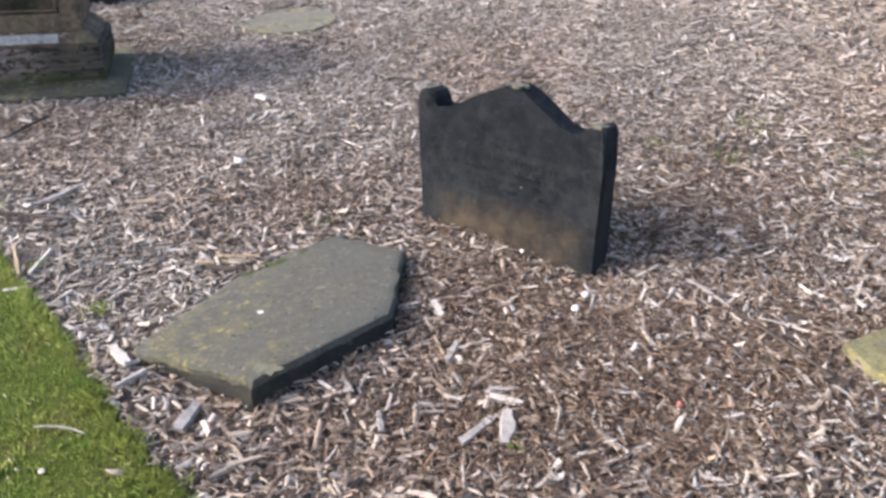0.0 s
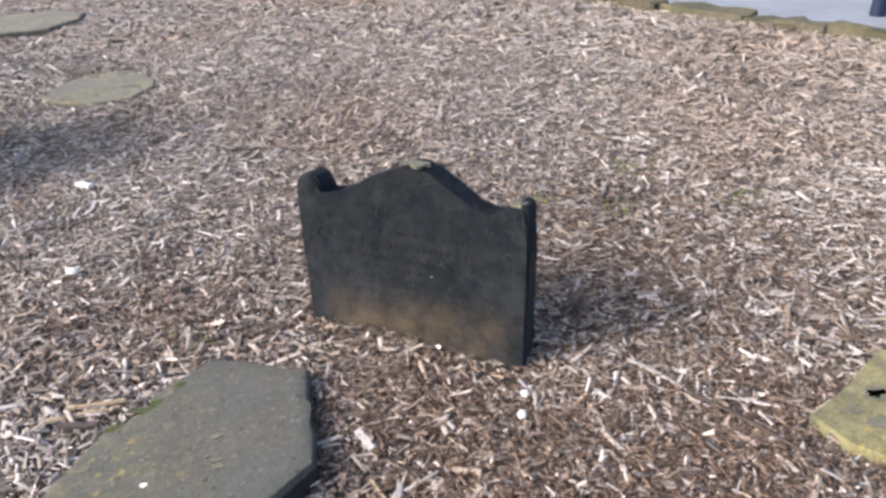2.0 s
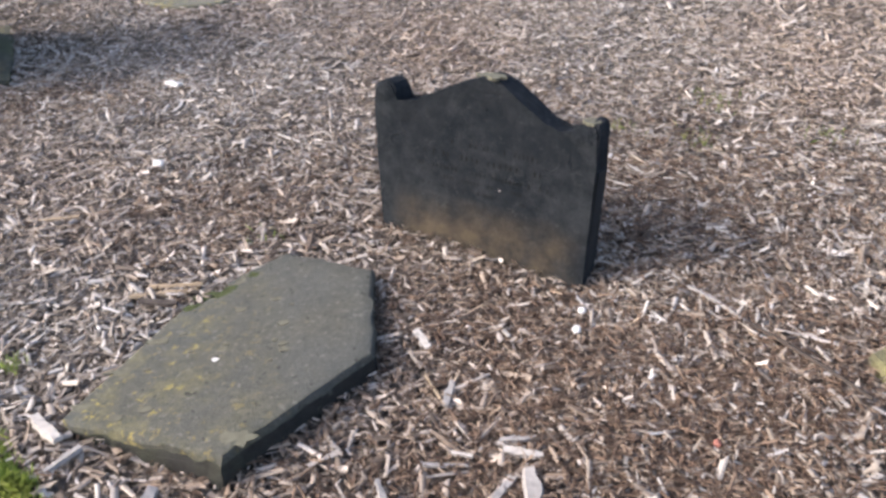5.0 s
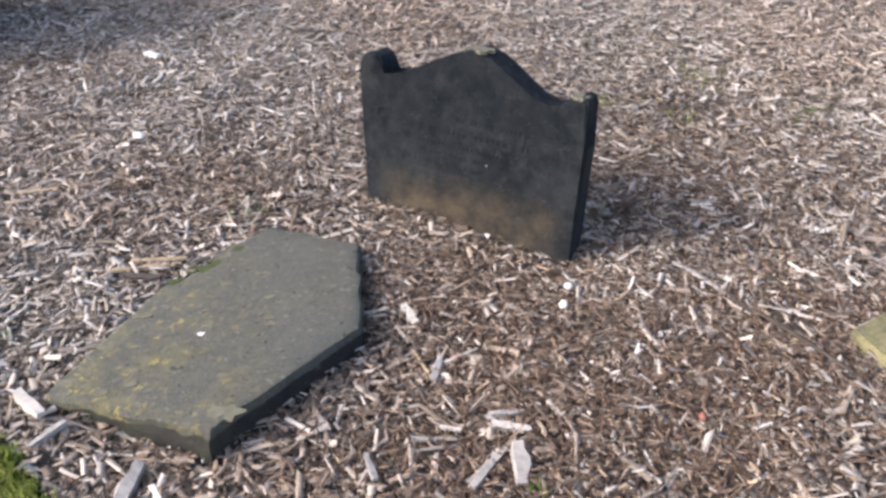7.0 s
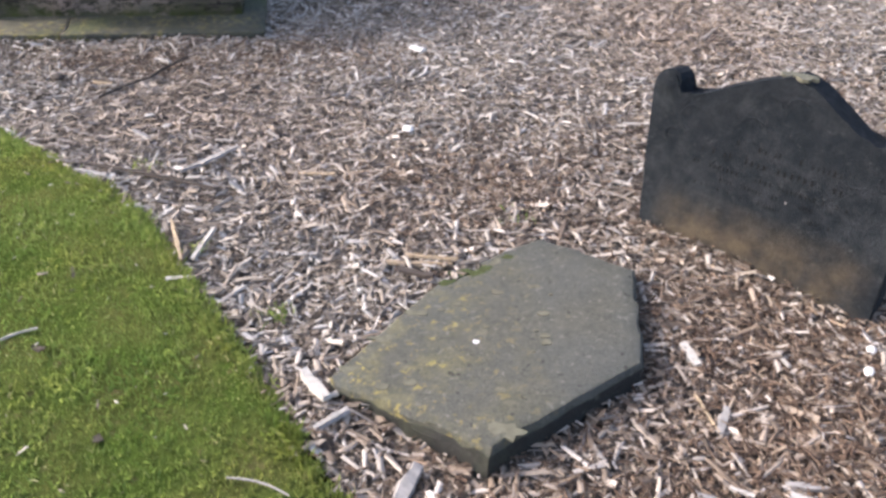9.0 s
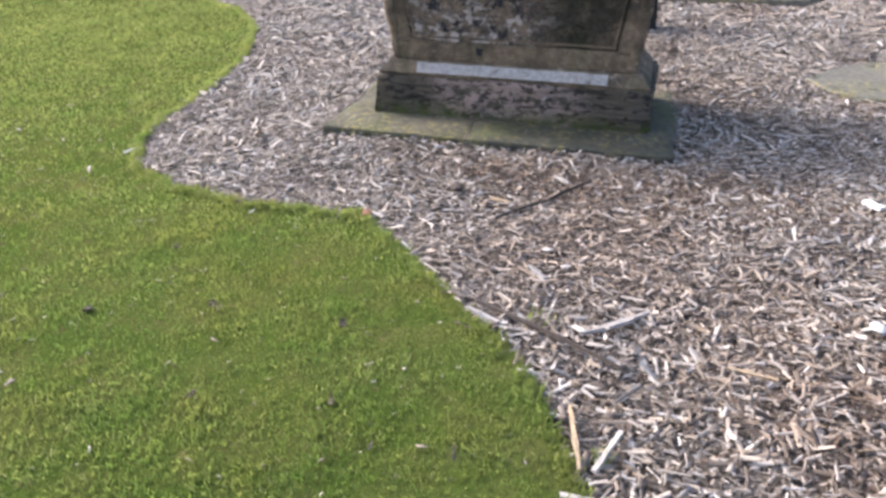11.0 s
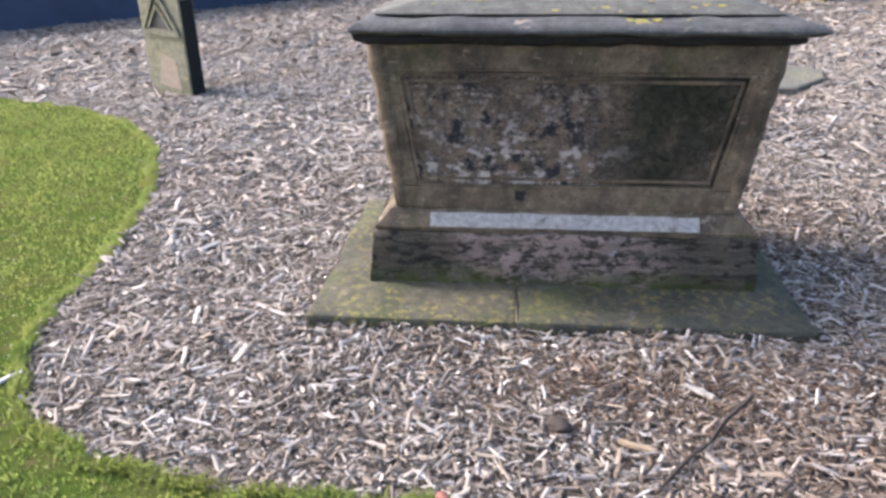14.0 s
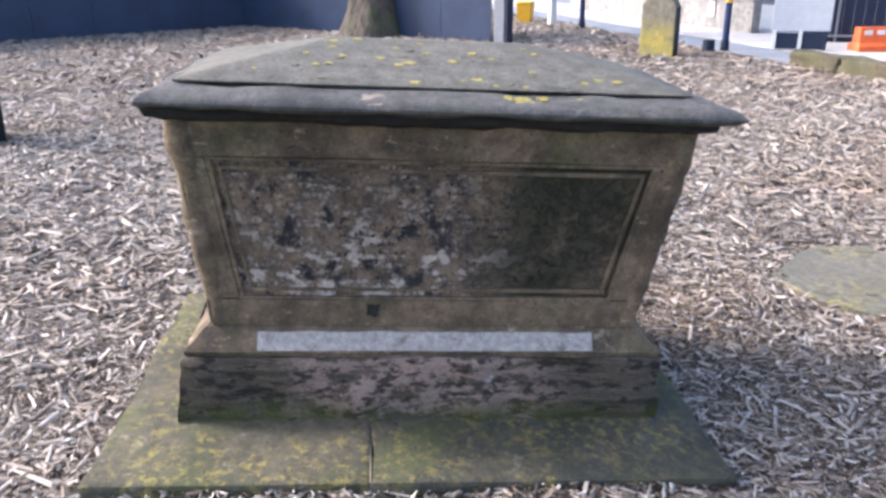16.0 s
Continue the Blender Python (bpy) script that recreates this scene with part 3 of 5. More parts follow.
    # slim moulding round the sunk panel
    for inset, lift in ((0.0, 0.001), (0.030, 0.007)):
        w = 0.012
        for side in (-1, 1):
            b = facing(side * (pb[0] - inset - w), side * (pb[0] - inset), 0.440 + inset, side * (pt[0] - inset - w), side * (pt[0] - inset), 0.94 - inset, lift, 0.05)
            part("panel_moulding", weather(b, 0.004, 0.06, 4, 10.0), M_BODY, tomb, "", True)
        for z0, z1 in ((0.440 + inset, 0.440 + inset + w), (0.94 - inset - w, 0.94 - inset)):
            xa = pb[0] + (z0 - 0.440) / 0.500 * (pt[0] - pb[0]) - inset
            b = facing(-xa, xa, z0, -xa, xa, z1, lift, 0.05)
            part("panel_moulding", weather(b, 0.004, 0.06, 5, 11.0), M_BODY, tomb, "", True)
    b = facing(-pb[0] - 0.01, pb[0] + 0.01, 0.433, -pt[0] - 0.01, pt[0] + 0.01, 0.945, 0.013, 0.055)
    part("panel", weather(b, 0.009, 0.09, 6, 12.0), M_PANEL, tomb, "sunk panel with illegible flaking inscription, black and ash grey", True)
    # worn writing: broken bars
    rng = random.Random(4)
    b = bmesh.new()
    for row in range(13):
        z = 0.895 - 0.031 * row
        half = (pb[0] + (z - 0.440) / 0.500 * 0.071) - 0.08
        x = -half
        while x < half * 0.8:
            w = rng.uniform(0.003, 0.008)
            if noise.noise(Vector((x * 6, row * 0.45, 3.3))) > 0.1 and rng.random() < 0.5:
                y = front(z) + 0.0135
                hh = rng.uniform(0.003, 0.0075)
                box(x, y - 0.003, z - hh, x + w, y + 0.012, z + hh * rng.uniform(0.5, 1.2), 0, b)
            x += w + rng.choice((0.004, 0.005, 0.006, 0.016))
    tagged(part("inscription", b, M_CUT, tomb, "worn rows of unreadable dark lettering"), kind="stuff")
    knob = plate(blob(0.024, 0.02, 3.0, 22, 0.9), 0.0, 0.003)
    bmesh.ops.transform(knob, matrix=pose(-0.19, front(0.40) - 0.006, 0.405, 90, 0, 0), verts=knob.verts)
    part("dark_stain_crust", knob, M_CRUSTSHADE, tomb, "")
    # lid: moulded edge, then a low hipped top
    h = 0.442
    prof = [(0.85, 0.478, 1.090), (0.862, 0.490, 1.092), (0.878, 0.506, 1.097), (0.888, 0.515, 1.105), (0.889, 0.516, 1.113), (0.882, 0.509, 1.122), (0.862, 0.490, 1.133), (0.83, 0.462, 1.142), (0.800, 0.433, 1.148), (0.782, 0.416, 1.152)]
    # dark ring under the lid: the undercut's shade put into its colour
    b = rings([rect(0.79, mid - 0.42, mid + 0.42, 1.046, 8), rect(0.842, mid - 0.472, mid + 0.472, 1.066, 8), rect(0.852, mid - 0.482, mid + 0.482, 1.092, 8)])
    part("lid_underside", weather(b, 0.010, 0.09, 2, 15.0), M_CRUSTSHADE, tomb, "underside of the lid with its shade painted black", True)
    b = rings([[(x + 0.03 * max(0.0, a - 0.79) / 0.098, y, z) for x, y, z in rect(a, mid - d, mid + d, z, 14)] for a, d, z in prof])
    part("lid_moulding", weather(b, 0.010, 0.14, 1, 13.0), M_EDGE, tomb, "dark grey moulded edge of the lid", True)
    # near-black filler: the groove's shade is painted in
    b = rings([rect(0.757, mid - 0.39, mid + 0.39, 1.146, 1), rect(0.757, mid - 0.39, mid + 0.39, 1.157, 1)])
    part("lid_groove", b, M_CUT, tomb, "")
    b = rings([rect(0.772, mid - 0.405, mid + 0.405, 1.1575, 10), rect(0.775, mid - 0.408, mid + 0.408, 1.163, 10), rect(0.765, mid - 0.398, mid + 0.398, 1.168, 10), rect(0.5475, mid - 0.205, mid + 0.205, 1.215, 10), rect(0.33, mid - 0.012, mid + 0.012, 1.262, 10)])
    part("lid_top", weather(b, 0.0016, 0.2, 1, 14.0), M_LID, tomb, "grey hipped lid spotted with yellow lichen", True)
    rng = random.Random(9)
    for k in range(40):
        y = rng.uniform(-0.02, 0.34)
        x = rng.uniform(-0.62, 0.66) * (1 - 0.5 * max(0, y) / 0.37)
        if k < 7:
            x, y = (0.17, 0.26, 0.21, 0.34, 0.45, 0.5, 0.3)[k], (-0.02, -0.02, 0.0, 0.0, 0.02, 0.05, 0.1)[k]
        r = rng.uniform(0.004, 0.012) * (1.25 if k < 5 else 1.0)
        z = 1.168 + (y + 0.028) / 0.386 * 0.094
        b = plate(blob(r * 1.5, r, k, 16, 0.8), -0.004, 0.002)
        bmesh.ops.transform(b, matrix=pose(x, y, z, 13.7, 0, rng.uniform(-30, 30)), verts=b.verts)
        part("lichen_spot", b, M_LICHEN if rng.random() < 0.7 else M_PALELICHEN, tomb, "")
    for x, z, r, m in ((0.235, 1.139, 0.024, M_LICHEN), (0.262, 1.131, 0.016, M_LICHEN), (0.20, 1.143, 0.013, M_LICHEN), (0.30, 1.143, 0.014, M_LICHEN), (0.42, 1.143, 0.009, M_LICHEN), (-0.205, 1.130, 0.032, M_MORTAR), (-0.18, 1.134, 0.026, M_MORTAR), (0.10, 1.139, 0.016, M_PALELICHEN)):
        b = plate(blob(r, r * 0.9, x * 9, 22, 0.9), -0.004, 0.0022)
        bmesh.ops.transform(b, matrix=pose(x, mid - 0.515 + (z - 1.117) * 2.83, z + 0.001, 19.5, 0, 0), verts=b.verts)
        part("pale_patch" if m is M_MORTAR else "lichen_spot", b, m, tomb)
    b = plate(blob(0.022, 0.013, 2.0, 18, 0.8), -0.004, 0.004)
    bmesh.ops.transform(b, matrix=pose(0.21, -0.004, 0.17, 90, 0, 0), verts=b.verts)
    part("pale_patch", b, M_WHITE, tomb)
    return tomb


chest_tomb()


# ---- the small headstone ----
def headstone():
    m = pose(0.257, 3.0, -0.022, 0, 0, -44.15) @ pose(0, 0, 0, -7, 0, 0)
    stone_top = [(-0.066, 0.50), (-0.063, 0.53), (-0.052, 0.556), (-0.03, 0.572), (-0.004, 0.576), (0.018, 0.566), (0.03, 0.546), (0.033, 0.522), (0.036, 0.498), (0.075, 0.504),
                 (0.13, 0.530), (0.185, 0.560), (0.23, 0.584), (0.285, 0.610), (0.33, 0.630), (0.365, 0.643), (0.395, 0.650), (0.425, 0.646), (0.455, 0.630), (0.49, 0.607), (0.53, 0.582), (0.57, 0.557), (0.61, 0.532), (0.645, 0.512),
                 (0.67, 0.505), (0.695, 0.512), (0.72, 0.532), (0.745, 0.552), (0.77, 0.562), (0.79, 0.556), (0.798, 0.535)]
    outline = [(0.808, -0.25), (0.808, 0.0), (0.806, 0.24), (0.802, 0.42)] + stone_top[::-1] + [(-0.04, 0.27), (-0.008, 0.0), (-0.008, -0.25)]
    stone_thing = thing("headstone", m, "soot-black headstone with curved shoulders, leaning back in wood chips", "headstone")
    b = prism(outline[::-1], 0.0, 0.112)
    bmesh.ops.bevel(b, geom=[e for e in b.edges if abs(e.verts[0].co.y - e.verts[1].co.y) < 1e-5], offset=0.009, segments=2, affect="EDGES")
    bmesh.ops.triangulate(b, faces=[f for f in b.faces if len(f.verts) > 4])
    bmesh.ops.subdivide_edges(b, edges=[e for e in b.edges if e.calc_length() > 0.06], cuts=2)
    weather(b, 0.004, 0.12, 0, 2.0)
    part("stone", b, M_HEAD, stone_thing)
    # side turned from the sun: its shade is put into this near-black skin
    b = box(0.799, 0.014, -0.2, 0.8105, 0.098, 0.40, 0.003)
    part("shaded_side", weather(b, 0.002, 0.08, 3, 5.0), M_CUT, stone_thing, "side of the stone with its shade painted near-black")
    # rounded ear of the left shoulder stands proud of the face
    for x, z, r in ((-0.016, 0.53, 0.04), (0.745, 0.515, 0.04)):
        b = bmesh.new()
        bmesh.ops.create_cone(b, cap_ends=True, segments=20, radius1=r, radius2=r * 0.7, depth=0.006)
        bmesh.ops.transform(b, matrix=pose(x, -0.002, z, 90, 0, 0), verts=b.verts)
        part("scroll", b, M_HEAD, stone_thing, "", True)
    # worn scroll relief under the pediment
    rng = random.Random(5)
    for cx, cz, r, a0, a1 in ((0.10, 0.43, 0.055, 20, 300), (0.20, 0.475, 0.05, -40, 200), (0.32, 0.535, 0.06, 10, 190), (0.42, 0.55, 0.05, -30, 220), (0.30, 0.45, 0.05, 30, 330), (0.45, 0.46, 0.05, -120, 160), (0.54, 0.48, 0.055, -60, 210), (0.65, 0.42, 0.05, 150, 420), (0.56, 0.39, 0.045, -90, 160), (0.04, 0.36, 0.035, 0, 280), (0.735, 0.42, 0.035, 100, 400)):
        b = bmesh.new()
        rows = []
        steps = 14
        for k in range(steps + 1):
            a = radians(a0 + (a1 - a0) * k / steps)
            rr = r * (1 - 0.45 * k / steps)
            w = 0.0075 * (0.5 + math.sin(math.pi * k / steps))
            p = Vector((cx + rr * math.cos(a), 0, cz + rr * math.sin(a)))
            d = Vector((math.cos(a), 0, math.sin(a)))
            rows.append([b.verts.new(p - d * w + Vector((0, 0.002, 0))), b.verts.new(p + Vector((0, -0.0014, 0))), b.verts.new(p + d * w + Vector((0, 0.002, 0)))])
        for u, v in zip(rows, rows[1:]):
            b.faces.new((u[0], u[1], v[1], v[0])), b.faces.new((u[1], u[2], v[2], v[1]))
        part("carved_scroll", b, M_HEAD, stone_thing, "", True)
    # unreadable rows of lettering
    b = bmesh.new()
    for z, x0, x1, size, words in ((0.405, 0.27, 0.60, 0.019, 0.85), (0.355, 0.16, 0.64, 0.022, 0.9), (0.305, 0.14, 0.66, 0.016, 0.7), (0.268, 0.22, 0.58, 0.014, 0.5), (0.232, 0.16, 0.62, 0.012, 0.35)):
        x = x0
        while x < x1:
            w = rng.uniform(0.35, 0.75) * size
            if rng.random() < words:
                box(x, -0.0030, z - size * 0.5, x + w * 0.5, 0.004, z + size * rng.uniform(0.2, 0.5), 0, b)
            x += w + size * (0.35 if rng.random() < 0.85 else 1.4)
    tagged(part("inscription", b, M_LETTER, stone_thing, "worn rows of unreadable dark lettering"), kind="stuff")
    for x, y, z, r, mat in ((0.405, 0.035, 0.648, 0.04, M_PALELICHEN), (0.762, 0.035, 0.558, 0.026, M_PALELICHEN), (0.362, 0.05, 0.641, 0.025, M_PALELICHEN)):
        b = plate(blob(r, 0.03, r * 50, 22, 0.9), -0.006, 0.004)
        bmesh.ops.translate(b, vec=(x, y, z), verts=b.verts)
        part("lichen_spot", b, mat, stone_thing, "pale yellow-green lichen cap")
    b = plate(blob(0.003, 0.003, 1.0, 8), -0.002, 0.002)
    bmesh.ops.transform(b, matrix=pose(0.47, -0.002, 0.265, 90), verts=b.verts)
    part("white_fleck", b, M_GREYWOOD, stone_thing)


headstone()


# ---- the tilted slab ----
def slab():
    m = pose(-0.2, 2.3, 0)
    t = thing("fallen_gravestone", m, "grey broken gravestone slab lying tilted on wood chips, lichen spotted", "gravestone")
    plan = [(-0.79, 2.135), (-0.58, 1.985), (-0.365, 1.825), (-0.28, 1.895), (-0.22, 1.93), (-0.06, 2.045), (0.066, 2.13), (0.105, 2.36), (0.145, 2.60), (0.01, 2.73), (-0.125, 2.86), (-0.28, 2.765), (-0.345, 2.715), (-0.355, 2.665), (-0.405, 2.66), (-0.43, 2.605), (-0.49, 2.595), (-0.6, 2.43)]

    def top(x, y):
        return 0.097 - 0.085 * (y - 2.12) + 0.055 * (x - 0.06)

    b = bmesh.new()
    cx, cy = -0.2, 2.3
    steps = [(-0.13, 1.0, 0.0), (-0.04, 1.006, 0.0), (-0.026, 1.0, 0.0), (-0.011, 0.99, 0.0), (-0.003, 0.975, 0.0), (0.0, 0.95, 0.0), (0.001, 0.8, 0), (0.001, 0.55, 0), (0.001, 0.25, 0)]
    fine = []
    for (ax, ay), (bx, by) in zip(plan, plan[1:] + plan[:1]):
        n = max(2, int(math.hypot(bx - ax, by - ay) / 0.035))
        fine += [(ax + (bx - ax) * k / n, ay + (by - ay) * k / n) for k in range(n)]
    levels = []
    for dz, f, _ in steps:
        ring = []
        for x, y in fine:
            x2, y2 = cx + (x - cx) * f, cy + (y - cy) * f
            wob = 0.011 * noise.fractal(Vector((x * 14, y * 14, dz * 30)), 0.8, 2.0, 3)
            ring.append((x2 - cx + wob, y2 - cy + wob, top(x2, y2) + dz + 0.003 * noise.fractal(Vector((x2 * 7, y2 * 7, 2)), 0.8, 2, 3)))
        levels.append(ring)
    # sides below the top: dirt and their shade both put into the dark colour
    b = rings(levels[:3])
    part("broken_edge", b, M_SLABEDGE, t, "broken edge of the slab, dirt and side shade painted dark", True)
    b = rings([[(x, y, z - 0.004) for x, y, z in levels[2]]] + levels[2:])
    part("stone", b, M_SLAB, t, "", True)
    rng = random.Random(3)
    for k in range(26):
        x, y = rng.uniform(-0.72, -0.1), rng.uniform(1.95, 2.55)
        if not inside(np.array([x]), np.array([y]), plan)[0] or (x + 0.2) * 0.8 > (y - 1.95):
            continue
        r = rng.uniform(0.003, 0.012)
        p = plate(blob(r * 1.6, r, k + 20, 12, 0.7), -0.002, 0.0035)
        bmesh.ops.translate(p, vec=(x - cx, y - cy, top(x, y)), verts=p.verts)
        part("lichen_spot", p, M_PALELICHEN, t)
    for x, y, rx, ry, mat in ((-0.325, 1.885, 0.05, 0.035, M_PALELICHEN), (-0.41, 2.635, 0.035, 0.018, M_MOSS), (-0.33, 2.66, 0.022, 0.012, M_MOSS), (-0.25, 2.72, 0.02, 0.012, M_MOSS), (-0.46, 2.585, 0.024, 0.016, M_MOSS), (-0.37, 2.63, 0.03, 0.02, M_MOSS), (-0.3, 2.69, 0.018, 0.02, M_PALELICHEN), (-0.64, 2.3, 0.04, 0.014, M_PALELICHEN), (-0.73, 2.16, 0.03, 0.018, M_PALELICHEN), (-0.55, 2.42, 0.05, 0.014, M_PALELICHEN)):
        p = plate(blob(rx, ry, rx * 90, 22, 0.9), -0.004, 0.003 if mat is M_MOSS else 0.0015)
        bmesh.ops.translate(p, vec=(x - cx, y - cy, top(x, y)), verts=p.verts)
        part("moss_tuft" if mat is M_MOSS else "lichen_spot", p, mat, t)
    p = plate(blob(0.010, 0.008, 5.0, 14, 0.5), -0.002, 0.004)
    bmesh.ops.translate(p, vec=(-0.378 - cx, 2.255 - cy, top(-0.378, 2.255)), verts=p.verts)
    part("white_dropping", p, M_STONECHIP, t, "small white spot on the slab")
    return plan


SLAB_PLAN = slab()


# ---- flush stones in the bed ----
def flush_stone(name, plan, z, material, label, thick=0.1, tilt=(0.0, 0.0)):
    cx = sum(p[0] for p in plan) / len(plan)
    cy = sum(p[1] for p in plan) / len(plan)
    fine = []
    for (ax, ay), (bx, by) in zip(plan, plan[1:] + plan[:1]):
        n = max(2, int(math.hypot(bx - ax, by - ay) / 0.06))
        fine += [(ax + (bx - ax) * k / n - cx, ay + (by - ay) * k / n - cy) for k in range(n)]
    levels = []
    for dz, f in ((-thick, 1.0), (-0.012, 1.0), (0.0, 0.975), (0.0, 0.6), (0.0, 0.2)):
        levels.append([(x * f + 0.008 * noise.noise(Vector((x * 9, y * 9, 1))), y * f + 0.008 * noise.noise(Vector((x * 9, y * 9, 5))), dz + x * f * tilt[0] + y * f * tilt[1] + 0.004 * noise.noise(Vector((x * f * 5, y * f * 5, 3)))) for x, y in fine])
    b = rings(levels)
    t = thing(name, pose(cx, cy, z), label, "gravestone")
    part("stone", b, material, t, "", True)
    rng = random.Random(int(abs(cx) * 100))
    for k in range(9 if len(plan) > 6 else 4):
        (ax, ay), f = rng.choice(plan), rng.uniform(0.45, 0.88)
        r = rng.uniform(0.012, 0.03)
        p = plate(blob(r * 1.5, r, k + cx, 20, 0.9), -0.006, 0.0005)
        bmesh.ops.translate(p, vec=((ax - cx) * f, (ay - cy) * f, 0.003), verts=p.verts)
        part("lichen_spot", p, M_PALELICHEN, t)
    return plan


FLUSH = [
    flush_stone("flush_gravestone", [(-0.98, 6.86), (-0.85, 6.6), (-0.62, 6.43), (-0.32, 6.45), (-0.15, 6.72), (-0.14, 6.93), (-0.33, 7.33), (-0.6, 7.33), (-0.74, 7.2)], 0.022, M_FLAT, "pale worn flat stone sunk flush in wood chips"),
    flush_stone("ledger_stone", [(-2.6, 9.42), (-1.06, 9.45), (-0.78, 9.85), (-0.72, 10.25), (-1.05, 10.55), (-2.6, 10.55)], 0.06, M_FLAT, "long pale flat ledger stone lying in wood chips"),
    flush_stone("lichen_stone", [(1.45, 1.8), (1.46, 1.66), (1.52, 1.55), (2.0, 1.5), (2.25, 1.75), (1.9, 1.97), (1.65, 1.86)], 0.045, M_MOSSY, "low stone edge thick with yellow lichen"),
    flush_stone("sunken_stone", [(1.09, 1.69), (1.13, 1.56), (1.2, 1.49), (1.27, 1.5), (1.24, 1.6), (1.17, 1.68)], 0.006, M_SLABEDGE, "sliver of brown stone mostly buried in chips"),
]


# ---- tall headstone near the lawn, and a far one ----
def tall_headstone():
    m = pose(-7.69, 9.94, 0, 0, 3.5, -24)
    t = thing("gothic_headstone", m, "tall greenish sandstone headstone with gabled top, leaning in wood chips", "headstone")
    w = 0.76
    outline = [(0, -0.3), (w, -0.3), (w, 1.06), (0.735, 1.085), (0.60, 1.09), (0.585, 1.06), (0.47, 1.16), (0.38, 1.19), (0.29, 1.16), (0.175, 1.06), (0.16, 1.09), (0.03, 1.085), (0, 1.06)]
    b = prism(outline, 0.0, 0.18)
    bmesh.ops.bevel(b, geom=b.edges[:], offset=0.012, segments=1, affect="EDGES")
    part("stone", b, M_GREEN, t)
    # thin near-black skin stands for the shade on this side
    part("shaded_side", box(w - 0.01, 0.014, -0.25, w + 0.004, 0.166, 1.04, 0.004), M_CUT, t, "side of the stone with its shade painted near-black")
    for pts in (((0.05, 0.72), (0.10, 0.72), (0.40, 1.12), (0.38, 1.16)), ((0.71, 0.72), (0.66, 0.72), (0.36, 1.12), (0.38, 1.16)), ((0.16, 0.74), (0.20, 0.74), (0.385, 0.95), (0.38, 0.99)), ((0.60, 0.74), (0.56, 0.74), (0.375, 0.95), (0.38, 0.99))):
        b = prism(list(pts), -0.03, 0.002)
        part("gable_rib", b, M_GREEN, t)
    b = prism([(0.17, 0.73), (0.59, 0.73), (0.38, 0.97)], -0.006, 0.002)
    part("gable_field", b, M_EDGE, t, "dark sunk field under the gable")
    b = prism([(0.05, 0.66), (0.71, 0.66), (0.71, 0.72), (0.05, 0.72)], -0.022, 0.002)
    part("string_course", b, M_GREEN, t)
    b = prism([(0.18, 0.12), (0.6, 0.1), (0.56, 0.42), (0.3, 0.46)], -0.003, 0.002)
    part("scoured_patch", b, M_MORTAR, t, "scoured ochre patch low on the face")


tall_headstone()


def far_headstone():
    t = thing("round_headstone", pose(0.03, 16.4, 0, 4, 2, -36), "narrow grey headstone with rounded top and yellow lichen", "headstone")
    w = 0.3
    outline = [(-w, -0.2), (w, -0.2), (w, 0.78), (0.2, 0.92), (0.1, 0.99), (0.0, 1.01), (-0.1, 0.99), (-0.2, 0.92), (-w, 0.78)]
    b = prism(outline, 0, 0.19)
    bmesh.ops.bevel(b, geom=b.edges[:], offset=0.015, segments=1, affect="EDGES")
    part("stone", b, lichen_headstone(), t)
    # shade on the stone's right side, painted as a dark skin
    part("shaded_side", box(w - 0.01, 0.016, -0.15, w + 0.004, 0.174, 0.77, 0.004), M_NAVYDARK, t, "right side with its shade painted dark")
    for x, z, rx, rz, k in ((-0.03, 0.2, 0.07, 0.05, 1), (0.07, 0.27, 0.06, 0.06, 2), (0.0, 0.36, 0.04, 0.05, 3)):
        b = plate(blob(rx, rz, k, 22, 0.9), -0.004, 0.003)
        bmesh.ops.transform(b, matrix=pose(x, 0.0, z, 90), verts=b.verts)
        part("lichen_spot", b, M_LICHEN, t, "bright yellow lichen patch")


far_headstone()


def dark_headstone():
    t = thing("dark_headstone", pose(-2.93, 8.02, 0, -3, 0, 12), "soot-dark upright headstone standing behind the chest tomb", "headstone")
    w = 0.72
    outline = [(0, -0.25), (w, -0.25), (w, 0.68), (0.66, 0.78), (0.54, 0.86), (0.36, 0.9), (0.18, 0.86), (0.06, 0.78), (0, 0.68)]
    b = prism(outline, 0, 0.19)
    bmesh.ops.bevel(b, geom=b.edges[:], offset=0.014, segments=1, affect="EDGES")
    part("stone", b, M_CRUSTSHADE, t)
    part("face_panel", prism([(0.1, 0.12), (0.62, 0.12), (0.62, 0.62), (0.36, 0.72), (0.1, 0.62)], -0.006, 0.004), M_SLABEDGE, t, "slightly paler dressed face")


dark_headstone()


# ---- kerb of rough blocks ----
def kerb():
    k = thing("kerb", pose(0, 0, 0), "low kerb of rough mossy stone blocks", "kerb", kind="structure")
    rng = random.Random(8)
    s = -7.0
    turn = math.degrees(math.atan2(ROAD_ALONG.y, ROAD_ALONG.x))
    while s < 10.6:
        length = rng.uniform(0.75, 1.25)
        h, w = 0.075 + 0.014 * max(0.0, s) + rng.uniform(-0.01, 0.03), rng.uniform(0.23, 0.29)
        b = box(0.008, -w / 2, -0.1, length - 0.008, w / 2, h, 0.03)
        weather(b, 0.05, 0.22, 4, s)
        at = ROAD_AT + ROAD_ALONG * s + ROAD_OUT * rng.uniform(0.10, 0.16)
        ob = part("kerbstone", b, M_KERB, k, "", True)
        ob.matrix_world = pose(at.x, at.y, rng.uniform(-0.02, 0.01), rng.uniform(-3, 3), rng.uniform(-1.5, 1.5), turn + rng.uniform(-1.5, 1.5))
        s += length


kerb()


